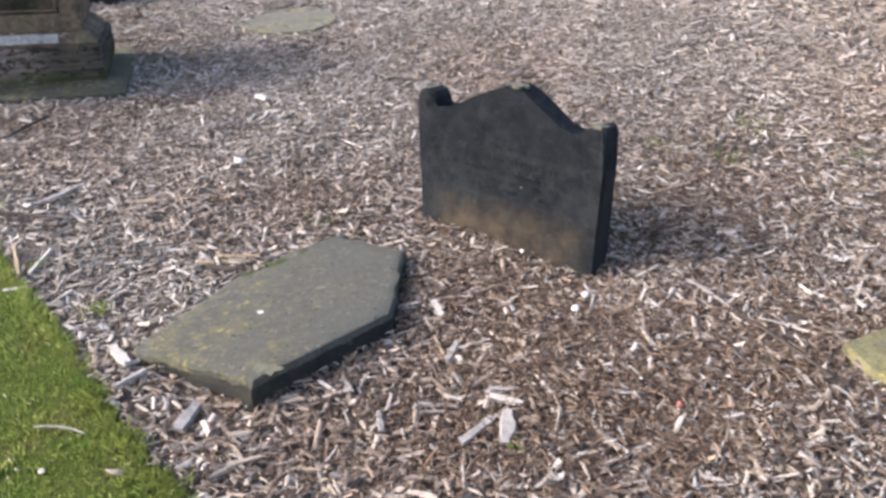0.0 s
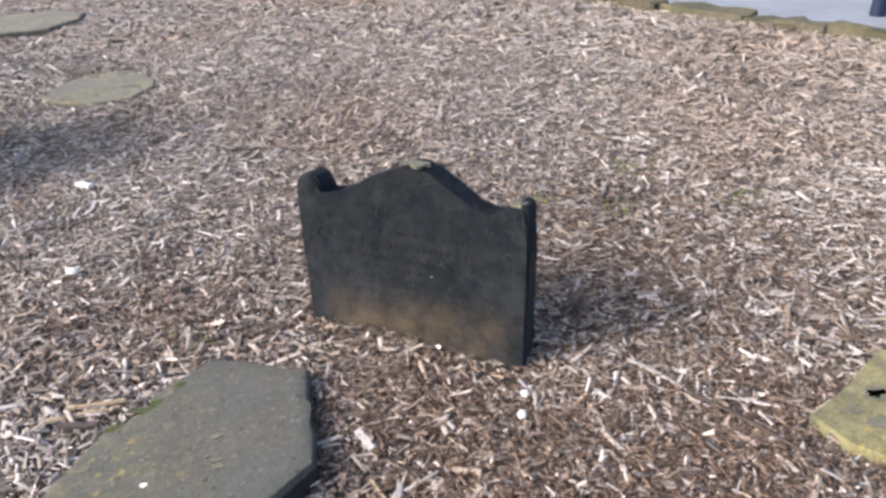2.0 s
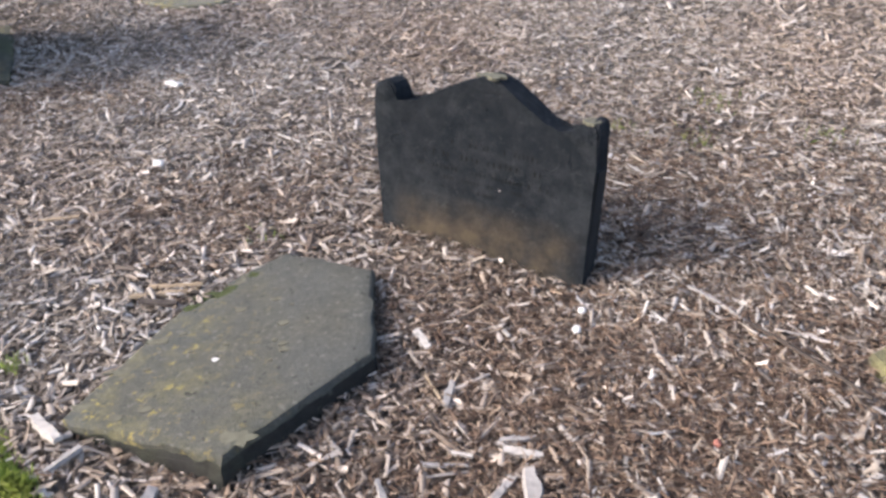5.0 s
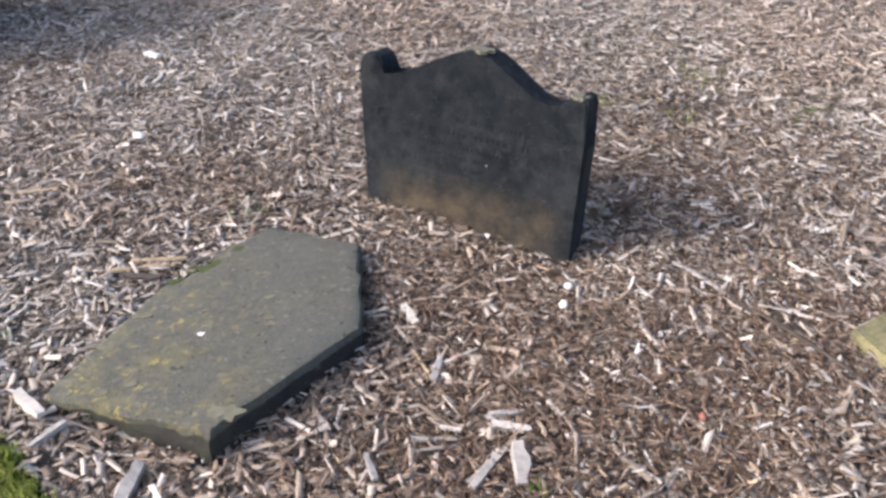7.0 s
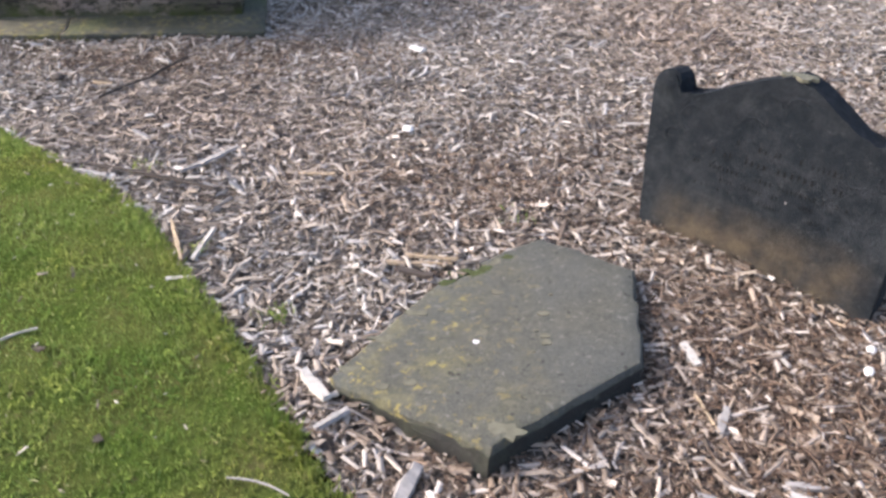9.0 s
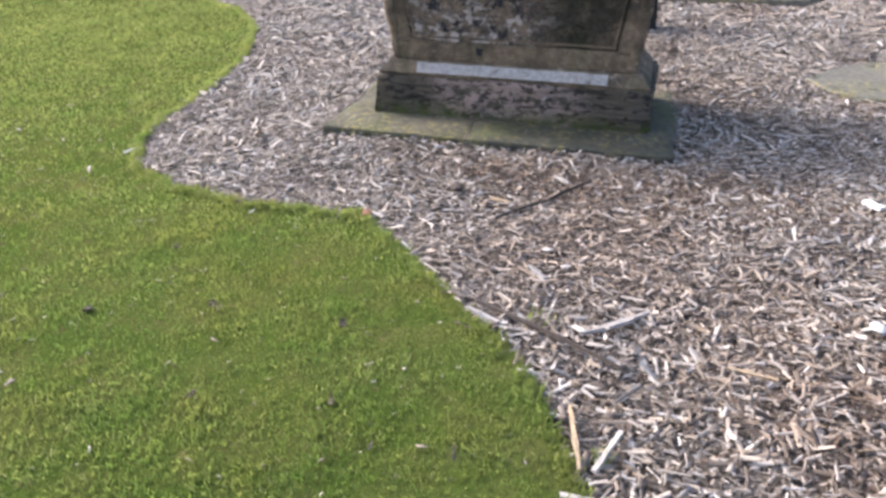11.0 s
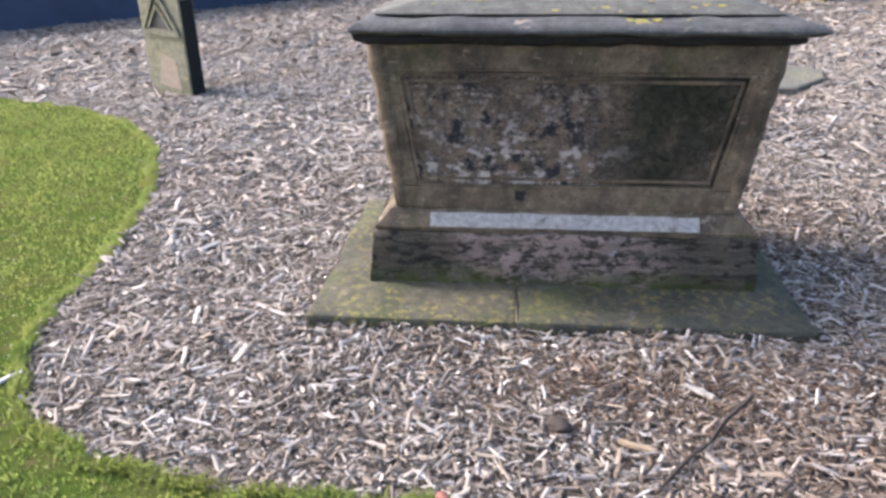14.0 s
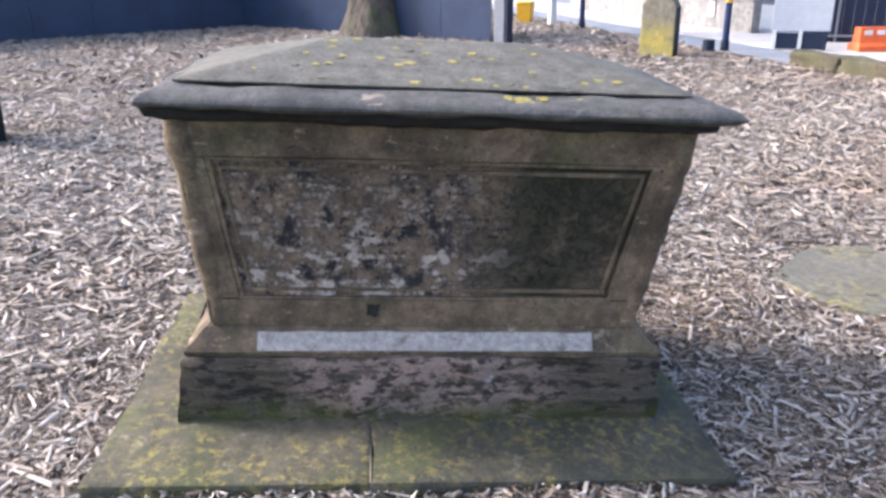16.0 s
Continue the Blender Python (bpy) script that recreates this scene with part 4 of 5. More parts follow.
# ---- hoarding, tree, posts ----
def hoarding(name, a, b, height, label):
    """A run of painted boards on posts."""
    a, b = Vector(a), Vector(b)
    run = (b - a).length
    t = thing(name, pose(a.x, a.y, 0, 0, 0, math.degrees(math.atan2(b.y - a.y, b.x - a.x))), label, "hoarding")
    n = max(2, round(run / 1.22))
    for k in range(n):
        w = run / n
        part("board", box(k * w + 0.003, -0.009, -0.06, (k + 1) * w - 0.003, 0.009, height, 0.003), M_NAVY, t)
        part("post", box(k * w - 0.04, 0.012, -0.1, k * w + 0.04, 0.092, height - 0.06, 0.004), M_NAVYDARK, t)
    part("rail", box(0, -0.03, height, run, 0.03, height + 0.045, 0.004), M_NAVYDARK, t)


hoarding("hoarding", (-19.0, 13.6), (-8.9, 22.99), 2.4, "dark navy painted board hoarding along the graveyard edge")
hoarding("hoarding", (-8.97, 22.9), (-2.72, 18.75), 2.4, "dark navy painted board hoarding behind the tree")
end_post = thing("fence_post", pose(-2.55, 18.5, 0, 0, 0, -35), "tall grey and navy steel end post of the hoarding", "post")
part("shaft", box(-0.13, -0.02, -0.1, 0.10, 0.16, 2.6, 0.01), M_GREY, end_post)
part("edge", box(0.102, -0.02, -0.1, 0.19, 0.16, 2.6, 0.008), M_NAVYDARK, end_post, "navy edge")


def tree():
    t = thing("tree", pose(-5.3, 20.3, 0), "old broad tree trunk with ridged grey-green bark", "tree")
    rng = random.Random(2)

    def limb(p, d, r, length, sides, steps, bend, flare=0.0):
        b = bmesh.new()
        rows, q, dd = [], Vector(p), Vector(d).normalized()
        for k in range(steps + 1):
            f = k / steps
            rr = r * (1 - 0.55 * f) + flare * max(0, 1 - 4 * f) ** 2
            x = dd.orthogonal().normalized()
            y = dd.cross(x)
            ring = []
            for i in range(sides):
                a = 2 * math.pi * i / sides
                w = 1 + 0.16 * noise.noise(Vector((math.cos(a) * 2.2, math.sin(a) * 2.2, f * 2 + r * 9)))
                ring.append(b.verts.new(q + (x * math.cos(a) + y * math.sin(a)) * rr * w))
            rows.append(ring)
            q = q + dd * (length / steps)
            dd = (dd + Vector((rng.uniform(-bend, bend), rng.uniform(-bend, bend), rng.uniform(0, bend)))).normalized()
        for u, v in zip(rows, rows[1:]):
            for i in range(sides):
                b.faces.new((u[i], u[(i + 1) % sides], v[(i + 1) % sides], v[i]))
        b.faces.new(rows[0][::-1]), b.faces.new(rows[-1])
        return b, q, dd

    b, tip, way = limb((0, 0, -0.1), (0.02, 0, 1), 0.58, 4.2, 28, 14, 0.03, 0.22)
    part("trunk", b, M_BARK, t, "", True)
    for k in range(6):
        a = k * 1.05 + 0.3
        b, q, dd = limb(tip - Vector((0, 0, 0.2 * (k % 3))), (math.cos(a), math.sin(a), 1.1), 0.2, 4.0, 10, 8, 0.16)
        lb = part("limb", b, M_BARK, t, "", True)
        for j in range(4):
            b, _, _ = limb(q - dd * (0.7 * j), (dd.x + rng.uniform(-1, 1), dd.y + rng.uniform(-1, 1), dd.z + 0.3), 0.05, 2.2, 6, 6, 0.25)
            part("branch", b, M_BARK, lb, "", True)


tree()


def bollard(x, y, r, h, band):
    t = thing("bollard", pose(x, y, 0), "blue painted steel post with a yellow band" if band else "stout dark blue cast post on a wide foot", "bollard", "blue posts by the kerb")
    b = bmesh.new()
    bmesh.ops.create_cone(b, cap_ends=True, segments=20, radius1=r, radius2=r, depth=h)
    bmesh.ops.translate(b, vec=(0, 0, h / 2 - 0.05), verts=b.verts)
    part("shaft", b, M_BLUE, t, "", True)
    b = bmesh.new()
    bmesh.ops.create_cone(b, cap_ends=True, segments=20, radius1=r * 1.35, radius2=r * 1.2, depth=0.22)
    bmesh.ops.translate(b, vec=(0, 0, 0.08), verts=b.verts)
    part("foot", b, M_NAVYDARK, t, "", True)
    if band:
        b = bmesh.new()
        bmesh.ops.create_cone(b, cap_ends=True, segments=20, radius1=r * 1.12, radius2=r * 1.12, depth=0.2)
        bmesh.ops.translate(b, vec=(0, 0, 0.89), verts=b.verts)
        part("band", b, M_YELLOW, t, "yellow reflective band", True)
    b = bmesh.new()
    bmesh.ops.create_uvsphere(b, u_segments=16, v_segments=8, radius=r)
    bmesh.ops.translate(b, vec=(0, 0, h - 0.05), verts=b.verts)
    part("cap", b, M_BLUE, t, "", True)


bollard(1.28, 17.0, 0.055, 1.35, True)
bollard(3.2, 14.9, 0.085, 1.25, False)
bollard(6.2, 5.95, 0.055, 1.2, False)
bollard(-0.75, 21.6, 0.06, 1.3, False)
bollard(1.02, 17.05, 0.08, 0.16, False)


# ---- beyond the road ----
def road_place(out, along, z=0.0, turn=0.0):
    p = ROAD_AT + ROAD_OUT * out + ROAD_ALONG * along
    return pose(p.x, p.y, z, 0, 0, math.degrees(math.atan2(ROAD_ALONG.y, ROAD_ALONG.x)) + turn)


wall = thing("boundary_wall", road_place(2.35, 14.9), "low pale stone boundary wall in raking sun", "wall", kind="structure")
for k in range(7):
    part("wall_block", weather(box(k * 1.3 + 0.004, -0.1, -0.05, k * 1.3 + 1.296, 0.1, 0.62, 0.015), 0.012, 0.4, 2, k), M_WALL, wall, "", True)
    part("coping", box(k * 1.3 + 0.004, -0.13, 0.62, k * 1.3 + 1.296, 0.13, 0.69, 0.015), M_WALL, wall)
notice = thing("notice", road_place(2.23, 16.2, 0.28), "small white notice fixed to the low wall", "sign")
part("plate", box(0, 0.0, 0, 0.22, 0.02, 0.3, 0.004), M_PALE, notice)


def sign_board():
    t = thing("sign_board", pose(2.45, 16.9, 0, 0, 0, -18), "grey temporary road sign on a black and white stand", "sign")
    part("panel", box(-0.45, 0, 0.33, 0.45, 0.03, 1.15, 0.01), M_SIGNGREY, t, "plain grey sheet")
    for x in (-0.42, -0.02, 0.36):
        part("leg", box(x, -0.02, -0.02, x + 0.06, 0.05, 0.34, 0.006), M_PALE if x < 0.3 else M_NAVYDARK, t)
    part("foot_panel", box(-0.36, 0.0, 0.04, -0.02, 0.025, 0.3, 0.006), M_NAVYDARK, t)
    part("foot_panel", box(0.04, 0.0, 0.04, 0.36, 0.025, 0.3, 0.006), M_NAVYDARK, t)


sign_board()


def site_fence():
    t = thing("site_fence", pose(2.95, 18.2, 0, 0, 0, -14), "temporary steel mesh fence backed with dark blue sheeting", "fence")
    part("sheet", box(0, 0.03, 0.03, 7.0, 0.04, 1.95, 0.002), M_NAVYDARK, t, "dark blue sheeting")
    for k in range(3):
        x = 0.02 + 3.4 * k
        part("post", box(x + 0.5, -0.02, -0.05, x + 0.54, 0.02, 2.0, 0.008), M_GREY, t)
    part("rail", box(0, -0.02, 1.94, 7.0, 0.02, 1.98, 0.008), M_GREY, t)
    part("rail", box(0, -0.02, 0.12, 7.0, 0.02, 0.16, 0.008), M_GREY, t)
    for k in range(40):
        x = 0.1 + 0.17 * k
        part("wire", box(x, -0.003, 0.15, x + 0.006, 0.003, 1.95), M_GREY, t)


site_fence()


def barrier():
    t = thing("road_barrier", pose(3.62, 16.75, 0, 0, 0, 4), "orange plastic water-filled road barrier with pale slots", "barrier")
    b = rings([rect(0.36, -0.2, 0.2, 0.0, 4), rect(0.36, -0.2, 0.2, 0.12, 4), rect(0.33, -0.12, 0.12, 0.17, 4), rect(0.33, -0.1, 0.1, 0.40, 4)])
    part("shell", b, M_ORANGE, t)
    for x in (-0.2, 0.0, 0.2):
        part("slot", box(x - 0.06, -0.125, 0.29, x + 0.06, -0.09, 0.36, 0.006), M_PALE, t, "pale slot")


barrier()
box_thing = thing("grit_bin", pose(-2.0, 23.6, 0, 0, 0, -20), "small yellow roadside bin", "bin")
part("body", rings([rect(0.15, -0.12, 0.12, 0, 1), rect(0.19, -0.16, 0.16, 0.42, 1)]), M_YELLOW, box_thing)
part("lid", box(-0.2, -0.17, 0.42, 0.2, 0.17, 0.5, 0.03), M_YELLOW, box_thing)
white_post = thing("marker_post", pose(-1.35, 23.0, 0), "short white marker post with rounded head", "bollard")
b = bmesh.new()
bmesh.ops.create_cone(b, cap_ends=True, segments=18, radius1=0.11, radius2=0.09, depth=0.62)
bmesh.ops.translate(b, vec=(0, 0, 0.28), verts=b.verts)
part("shaft", b, M_PALE, white_post, "", True)
b = bmesh.new()
bmesh.ops.create_uvsphere(b, u_segments=16, v_segments=8, radius=0.1)
bmesh.ops.translate(b, vec=(0, 0, 0.6), verts=b.verts)
part("head", b, M_PALE, white_post, "", True)
far = thing("far_building", road_place(9.0, 22.0, 0, 0), "dark painted shop building across the road", "building")
part("wall", box(-26, -0.3, -0.1, 26, 0.3, 5.5), M_NAVYDARK, far)
part("roof", box(-26.3, -3.0, 5.5, 26.3, 0.6, 5.8, 0.05), M_EDGE, far)
for k in range(14):
    w = part("window", box(-24.6 + 3.6 * k, -0.34, 1.3, -23.2 + 3.6 * k, -0.31, 3.4, 0.01), M_NAVYDARK, far, "dark window pane")
    part("sill", box(-24.7 + 3.6 * k, -0.42, 1.2, -23.1 + 3.6 * k, -0.31, 1.29, 0.01), M_WALL, w)


# ---- loose pieces that stand out among the chips ----
def wood_piece(name, ax, ay, bx, by, w, thick, material, label, category="wood chip", lift=0.022, crook=0.0):
    """A split length of wood lying from one place to another."""
    run = math.hypot(bx - ax, by - ay)
    b = bmesh.new()
    rows = []
    n = 5
    rng = random.Random(int(1000 * (abs(ax) + abs(by))))
    for k in range(n + 1):
        f = k / n
        ww = w * (0.78 + 0.22 * math.sin(math.pi * f)) * rng.uniform(0.7, 1.15)
        off = crook * math.sin(math.pi * f) + rng.uniform(-0.08, 0.08) * w
        rows.append([b.verts.new((run * f, off + s * ww / 2, z * rng.uniform(0.8, 1.1))) for s, z in ((-1, 0), (-0.8, thick), (0.7, thick), (1, 0.1 * thick))])
    for u, v in zip(rows, rows[1:]):
        for i in range(4):
            b.faces.new((u[i], u[(i + 1) % 4], v[(i + 1) % 4], v[i]))
    b.faces.new(rows[0][::-1]), b.faces.new(rows[-1])
    ob = mesh_object(name, b, material)
    z = float(lay(np.array(ax), np.array(ay)))
    ob.matrix_world = pose(ax, ay, z + lift - 0.004, rng.uniform(-14, 14), rng.uniform(-5, 3), math.degrees(math.atan2(by - ay, bx - ax)))
    tagged(ob, label, category)


for args in (
    (0.22, 1.57, 0.33, 1.66, 0.026, 0.012, M_GREYWOOD, "pale grey split wood chip, largest lying loose"),
    (0.34, 1.54, 0.37, 1.66, 0.045, 0.012, M_GREYWOOD, "broad silver-grey wood chip lying loose"),
    (0.33, 1.78, 0.43, 1.76, 0.022, 0.010, M_GREYWOOD, "flat grey wood chip lying loose"),
    (0.33, 1.75, 0.42, 1.70, 0.03, 0.008, M_BONE, "bleached wood chip under a grey one"),
    (0.20, 2.08, 0.225, 1.945, 0.010, 0.006, M_TANWOOD, "thin tan wood splinter lying loose"),
    (0.225, 1.945, 0.27, 2.03, 0.025, 0.008, M_GREYWOOD, "grey wood chip beside a tan splinter"),
    (0.22, 2.28, 0.24, 2.19, 0.032, 0.012, M_BONE, "bleached chip beside the slab"),
    (0.48, 2.25, 0.49, 2.18, 0.016, 0.01, M_BONE, "small bleached wood chip lying loose"),
    (0.12, 1.76, 0.23, 1.73, 0.014, 0.007, M_GREYWOOD, "narrow grey wood splinter lying loose"),
    (0.0, 1.74, 0.005, 1.65, 0.02, 0.01, M_GREYWOOD, "short grey wood splinter lying loose"),
    (0.20, 1.78, 0.25, 1.75, 0.014, 0.008, M_BONE, "short bleached wood splinter lying loose"),
    (-0.86, 2.18, -0.78, 2.06, 0.035, 0.018, M_BONE, "bleached root piece at the slab's corner"),
    (-0.575, 1.75, -0.535, 1.85, 0.045, 0.016, M_GREYWOOD, "thick grey chip in front of the slab"),
    (-0.60, 2.74, -0.42, 2.70, 0.018, 0.01, M_TANWOOD, "tan splinter lying behind the slab"),
    (-0.80, 1.97, -0.72, 2.03, 0.03, 0.012, M_GREYWOOD, "grey chip beside the lawn"),
    (-1.05, 3.35, -0.90, 3.33, 0.016, 0.008, M_TANWOOD, "long tan splinter lying in mulch"),
    (-1.51, 3.39, -1.34, 3.56, 0.02, 0.012, M_GREYWOOD, "grey broken stick in the mulch"),
    (-1.355, 2.74, -1.45, 2.97, 0.018, 0.012, M_TANWOOD, "pinkish tan stick at the lawn's edge"),
    (-1.32, 2.75, -1.285, 2.92, 0.022, 0.010, M_BONE, "curved bleached splinter at the lawn's edge"),
    (-2.06, 4.77, -1.97, 4.71, 0.03, 0.012, M_BONE, "bleached chip in front of the tomb"),
    (-2.27, 4.39, -2.16, 4.36, 0.022, 0.01, M_TANWOOD, "tan chip in front of the tomb"),
    (-1.86, 3.78, -1.77, 3.70, 0.024, 0.010, M_GREYWOOD, "pale flat splinter among chips"),
    (-0.64, 4.88, -0.57, 4.80, 0.055, 0.016, M_STONECHIP, "white flat chip lying in mulch"),
    (-0.66, 2.70, -0.44, 2.69, 0.022, 0.012, M_TANWOOD, "tan splintered stick against the slab"),
    (-0.62, 2.66, -0.50, 2.61, 0.030, 0.012, M_DARKWOOD, "dark broken bark against the slab"),
    (-1.53, 3.37, -1.38, 3.50, 0.026, 0.012, M_GREYWOOD, "long grey split stick in the mulch"),
    (-1.97, 3.40, -1.82, 3.34, 0.028, 0.014, M_GREYWOOD, "grey split wood at the lawn's edge"),
    (0.20, 4.96, 0.34, 4.93, 0.035, 0.012, M_DARKWOOD, "dark slaty sliver in the mulch"),
):
    wood_piece("wood_chip", *args)
for args in (
    (1.15, 2.28, 1.22, 2.06, 0.016, 0.008, M_GREYWOOD, "pale tan stick lying in the mulch"),
    (1.22, 2.06, 1.33, 1.64, 0.010, 0.008, M_DARKWOOD, "long thin grey twig lying in the mulch"),
    (-1.99, 4.44, -1.85, 4.68, 0.018, 0.014, M_DARKWOOD, "dark crooked twig in front of the tomb"),
    (-2.15, 4.15, -1.99, 4.44, 0.012, 0.010, M_DARKWOOD, "thin dark twig in front of the tomb"),
    (-1.95, 3.45, -1.35, 3.20, 0.016, 0.012, M_DARKWOOD, "long dark twig by the lawn"),
    (-1.80, 2.33, -1.69, 2.39, 0.008, 0.006, M_BONE, "bleached twig lying on the grass"),
    (-0.99, 1.815, -0.83, 1.755, 0.006, 0.004, M_GREYWOOD, "curved bleached twig lying on the grass"),
    (-4.60, 4.33, -4.55, 4.42, 0.022, 0.01, M_STONECHIP, "white splinter on the grass edge"),
):
    wood_piece("twig", *args, category="twig", lift=0.026, crook=0.012)


def pebble(name, x, y, rx, ry, rz, material, label):
    b = bmesh.new()
    bmesh.ops.create_icosphere(b, subdivisions=2, radius=1.0)
    for v in b.verts:
        v.co *= 1 + 0.25 * noise.noise(v.co * 1.3 + Vector((x, y, 0)))
    bmesh.ops.scale(b, vec=(rx, ry, rz), verts=b.verts)
    ob = mesh_object(name, b, material, None, True)
    ob.matrix_world = pose(x, y, float(lay(np.array(x), np.array(y))) + 0.024 + rz * 0.4, 0, 0, x * 90)
    tagged(ob, label, "pebble")


pebble("pebble", 0.77, 2.28, 0.016, 0.013, 0.010, M_STONECHIP, "white round pebble in the mulch")
pebble("pebble", 0.70, 2.16, 0.020, 0.013, 0.008, M_STONECHIP, "white pebble near the headstone")
pebble("pebble", -0.62, 3.73, 0.030, 0.022, 0.012, M_STONECHIP, "flat white stone in the mulch")
pebble("pebble", -1.72, 3.82, 0.024, 0.014, 0.006, M_BONE, "white stone near the lawn")
pebble("pebble", -1.83, 3.93, 0.026, 0.014, 0.006, M_BONE, "pale flat stone near the lawn")
pebble("brick_fragment", -2.735, 4.0, 0.040, 0.024, 0.013, M_RED, "small red brick fragment at the grass edge")
pebble("brick_fragment", 0.86, 1.62, 0.012, 0.010, 0.008, M_RED, "tiny red brick crumb in mulch")
pebble("dark_stone", -2.46, 4.42, 0.045, 0.035, 0.018, M_DARKWOOD, "dark lump among the chips")


# ---- the bed's wood chips: uncountable, real pieces ----
def boxes_mesh(name, x, y, z, length, width, thick, yaw, pitch, roll, taper, material, sides=5):
    """Many small splinters in one mesh: five-sided wedges, each its own island."""
    n = len(x)
    u = np.array([[-1, -1], [1, -1], [1, 1], [-1, 1]], float)
    lx = np.empty((n, 8)), np.empty((n, 8)), np.empty((n, 8))
    end = np.stack([taper[:, 0], taper[:, 1], taper[:, 1], taper[:, 0]], 1)
    skew = np.stack([taper[:, 2], -taper[:, 2], taper[:, 3], -taper[:, 3]], 1)
    for top in (0, 1):
        s = slice(4 * top, 4 * top + 4)
        shrink = 0.78 if top else 1.0
        lx[0][:, s] = u[None, :, 0] * length[:, None] / 2 * (1.0 if not top else 0.95) + skew * width[:, None]
        lx[1][:, s] = u[None, :, 1] * width[:, None] / 2 * end * shrink
        lx[2][:, s] = (thick[:, None] if top else 0 * thick[:, None]) + 0 * end
    cp, sp, cr, sr, cy, sy = np.cos(pitch), np.sin(pitch), np.cos(roll), np.sin(roll), np.cos(yaw), np.sin(yaw)
    X, Y, Z = lx
    Y, Z = Y * cr[:, None] - Z * sr[:, None], Y * sr[:, None] + Z * cr[:, None]
    X, Z = X * cp[:, None] + Z * sp[:, None], -X * sp[:, None] + Z * cp[:, None]
    X, Y = X * cy[:, None] - Y * sy[:, None], X * sy[:, None] + Y * cy[:, None]
    co = np.stack([X + x[:, None], Y + y[:, None], Z + z[:, None]], -1).reshape(-1, 3).astype(np.float32)
    quads = np.array([[4, 5, 6, 7], [0, 1, 5, 4], [1, 2, 6, 5], [2, 3, 7, 6], [3, 0, 4, 7]])[[0, 1, 3, 2, 4][:sides]]
    loops = (np.arange(n)[:, None, None] * 8 + quads[None]).reshape(-1).astype(np.int32)
    me = bpy.data.meshes.new(name)
    me.vertices.add(len(co))
    me.vertices.foreach_set("co", co.ravel())
    me.loops.add(len(loops))
    me.loops.foreach_set("vertex_index", loops)
    me.polygons.add(n * sides)
    me.polygons.foreach_set("loop_start", np.arange(0, len(loops), 4, dtype=np.int32))
    me.polygons.foreach_set("loop_total", np.full(n * sides, 4, np.int32))
    me.update(calc_edges=True)
    me.materials.append(material)
    return new(name, me)


def free_bed(x, y, lawn_margin=0.0):
    """Where chips lie: off the lawn, the stones, the tomb and the road."""
    ok = road_side(x, y) < 0.05
    ok &= ~inside(x - lawn_margin, y - lawn_margin, LAWN)
    p = TOMB_BACK[:2, :2] @ np.stack([x, y]) + TOMB_BACK[:2, 3:4]
    ok &= ~((p[0] > -1.04) & (p[0] < 0.96) & (p[1] > -0.335) & (p[1] < 1.05))
    for plan in FLUSH[:3] + [SLAB_PLAN]:
        cx, cy = sum(q[0] for q in plan) / len(plan), sum(q[1] for q in plan) / len(plan)
        ok &= ~inside(x, y, [(cx + (a - cx) * 0.97, cy + (b - cy) * 0.97) for a, b in plan])
    return ok


def nearness(x, y):
    """One on the stretch of bed beside the walk, fading out with distance."""
    return np.clip((4.9 - np.hypot(x + 0.7, y - 3.7) + 0.35 * np.sin(2.1 * x) * np.sin(1.7 * y)) / 1.5, 0, 1)


def middling(x, y):
    return np.clip((9.6 - np.hypot(x + 1.2, y - 5.0) + 0.6 * np.sin(1.1 * x + 1) * np.sin(0.9 * y)) / 2.5, 0, 1)


def chips(name, per_square_metre, x0, x1, y0, y1, size, seed, share, label, material, pile=0.026):
    """Splinters strewn over a stretch of the bed, as thick as the share asks at each place."""
    rng = np.random.default_rng(seed)
    count = int(per_square_metre * (x1 - x0) * (y1 - y0))
    x, y = rng.uniform(x0, x1, count), rng.uniform(y0, y1, count)
    keep = rng.uniform(0, 1, count) < share(x, y)
    x, y = x[keep], y[keep]
    keep = free_bed(x, y, rng.normal(0, 0.012, len(x)))
    x, y = x[keep], y[keep]
    n = len(x)
    length = np.clip(rng.lognormal(math.log(0.024), 0.72, n), 0.006, 0.14) * size
    width = np.clip(length * rng.uniform(0.1, 0.55, n), 0.0025, 0.021 * size)
    thick = rng.uniform(0.0018, 0.005, n) * size
    z = lay(x, y) + rng.uniform(-0.006, pile, n) - 0.004
    ob = boxes_mesh(name, x, y, z, length, width, thick, rng.uniform(0, 2 * math.pi, n), rng.normal(0, 0.24, n), rng.normal(0, 0.4, n),
                    np.stack([rng.uniform(0.35, 1.1, n), rng.uniform(0.35, 1.1, n), rng.normal(0, 0.35, n), rng.normal(0, 0.35, n)], 1), material, 3)
    return tagged(ob, label, "mulch", kind="stuff")


chips("wood_chip_mulch", 4850, -5.6, 4.2, -1.2, 8.6, 0.92, 11, nearness, "deep mulch of grey, tan and brown wood chips", M_CHIP)
chips("wood_chip_mulch", 1250, -10.8, 7.0, -4.6, 14.6, 1.6, 12, lambda x, y: middling(x, y) * (1 - nearness(x, y)), "mulch of weathered wood chips among the gravestones, distance glare in their colour", M_MIDCHIP)
chips("wood_chip_mulch", 115, -20.0, 9.0, -9.0, 25.0, 2.9, 13, lambda x, y: 1 - middling(x, y), "mulch of weathered wood chips towards the hoarding, distance glare in their colour", M_FARCHIP)


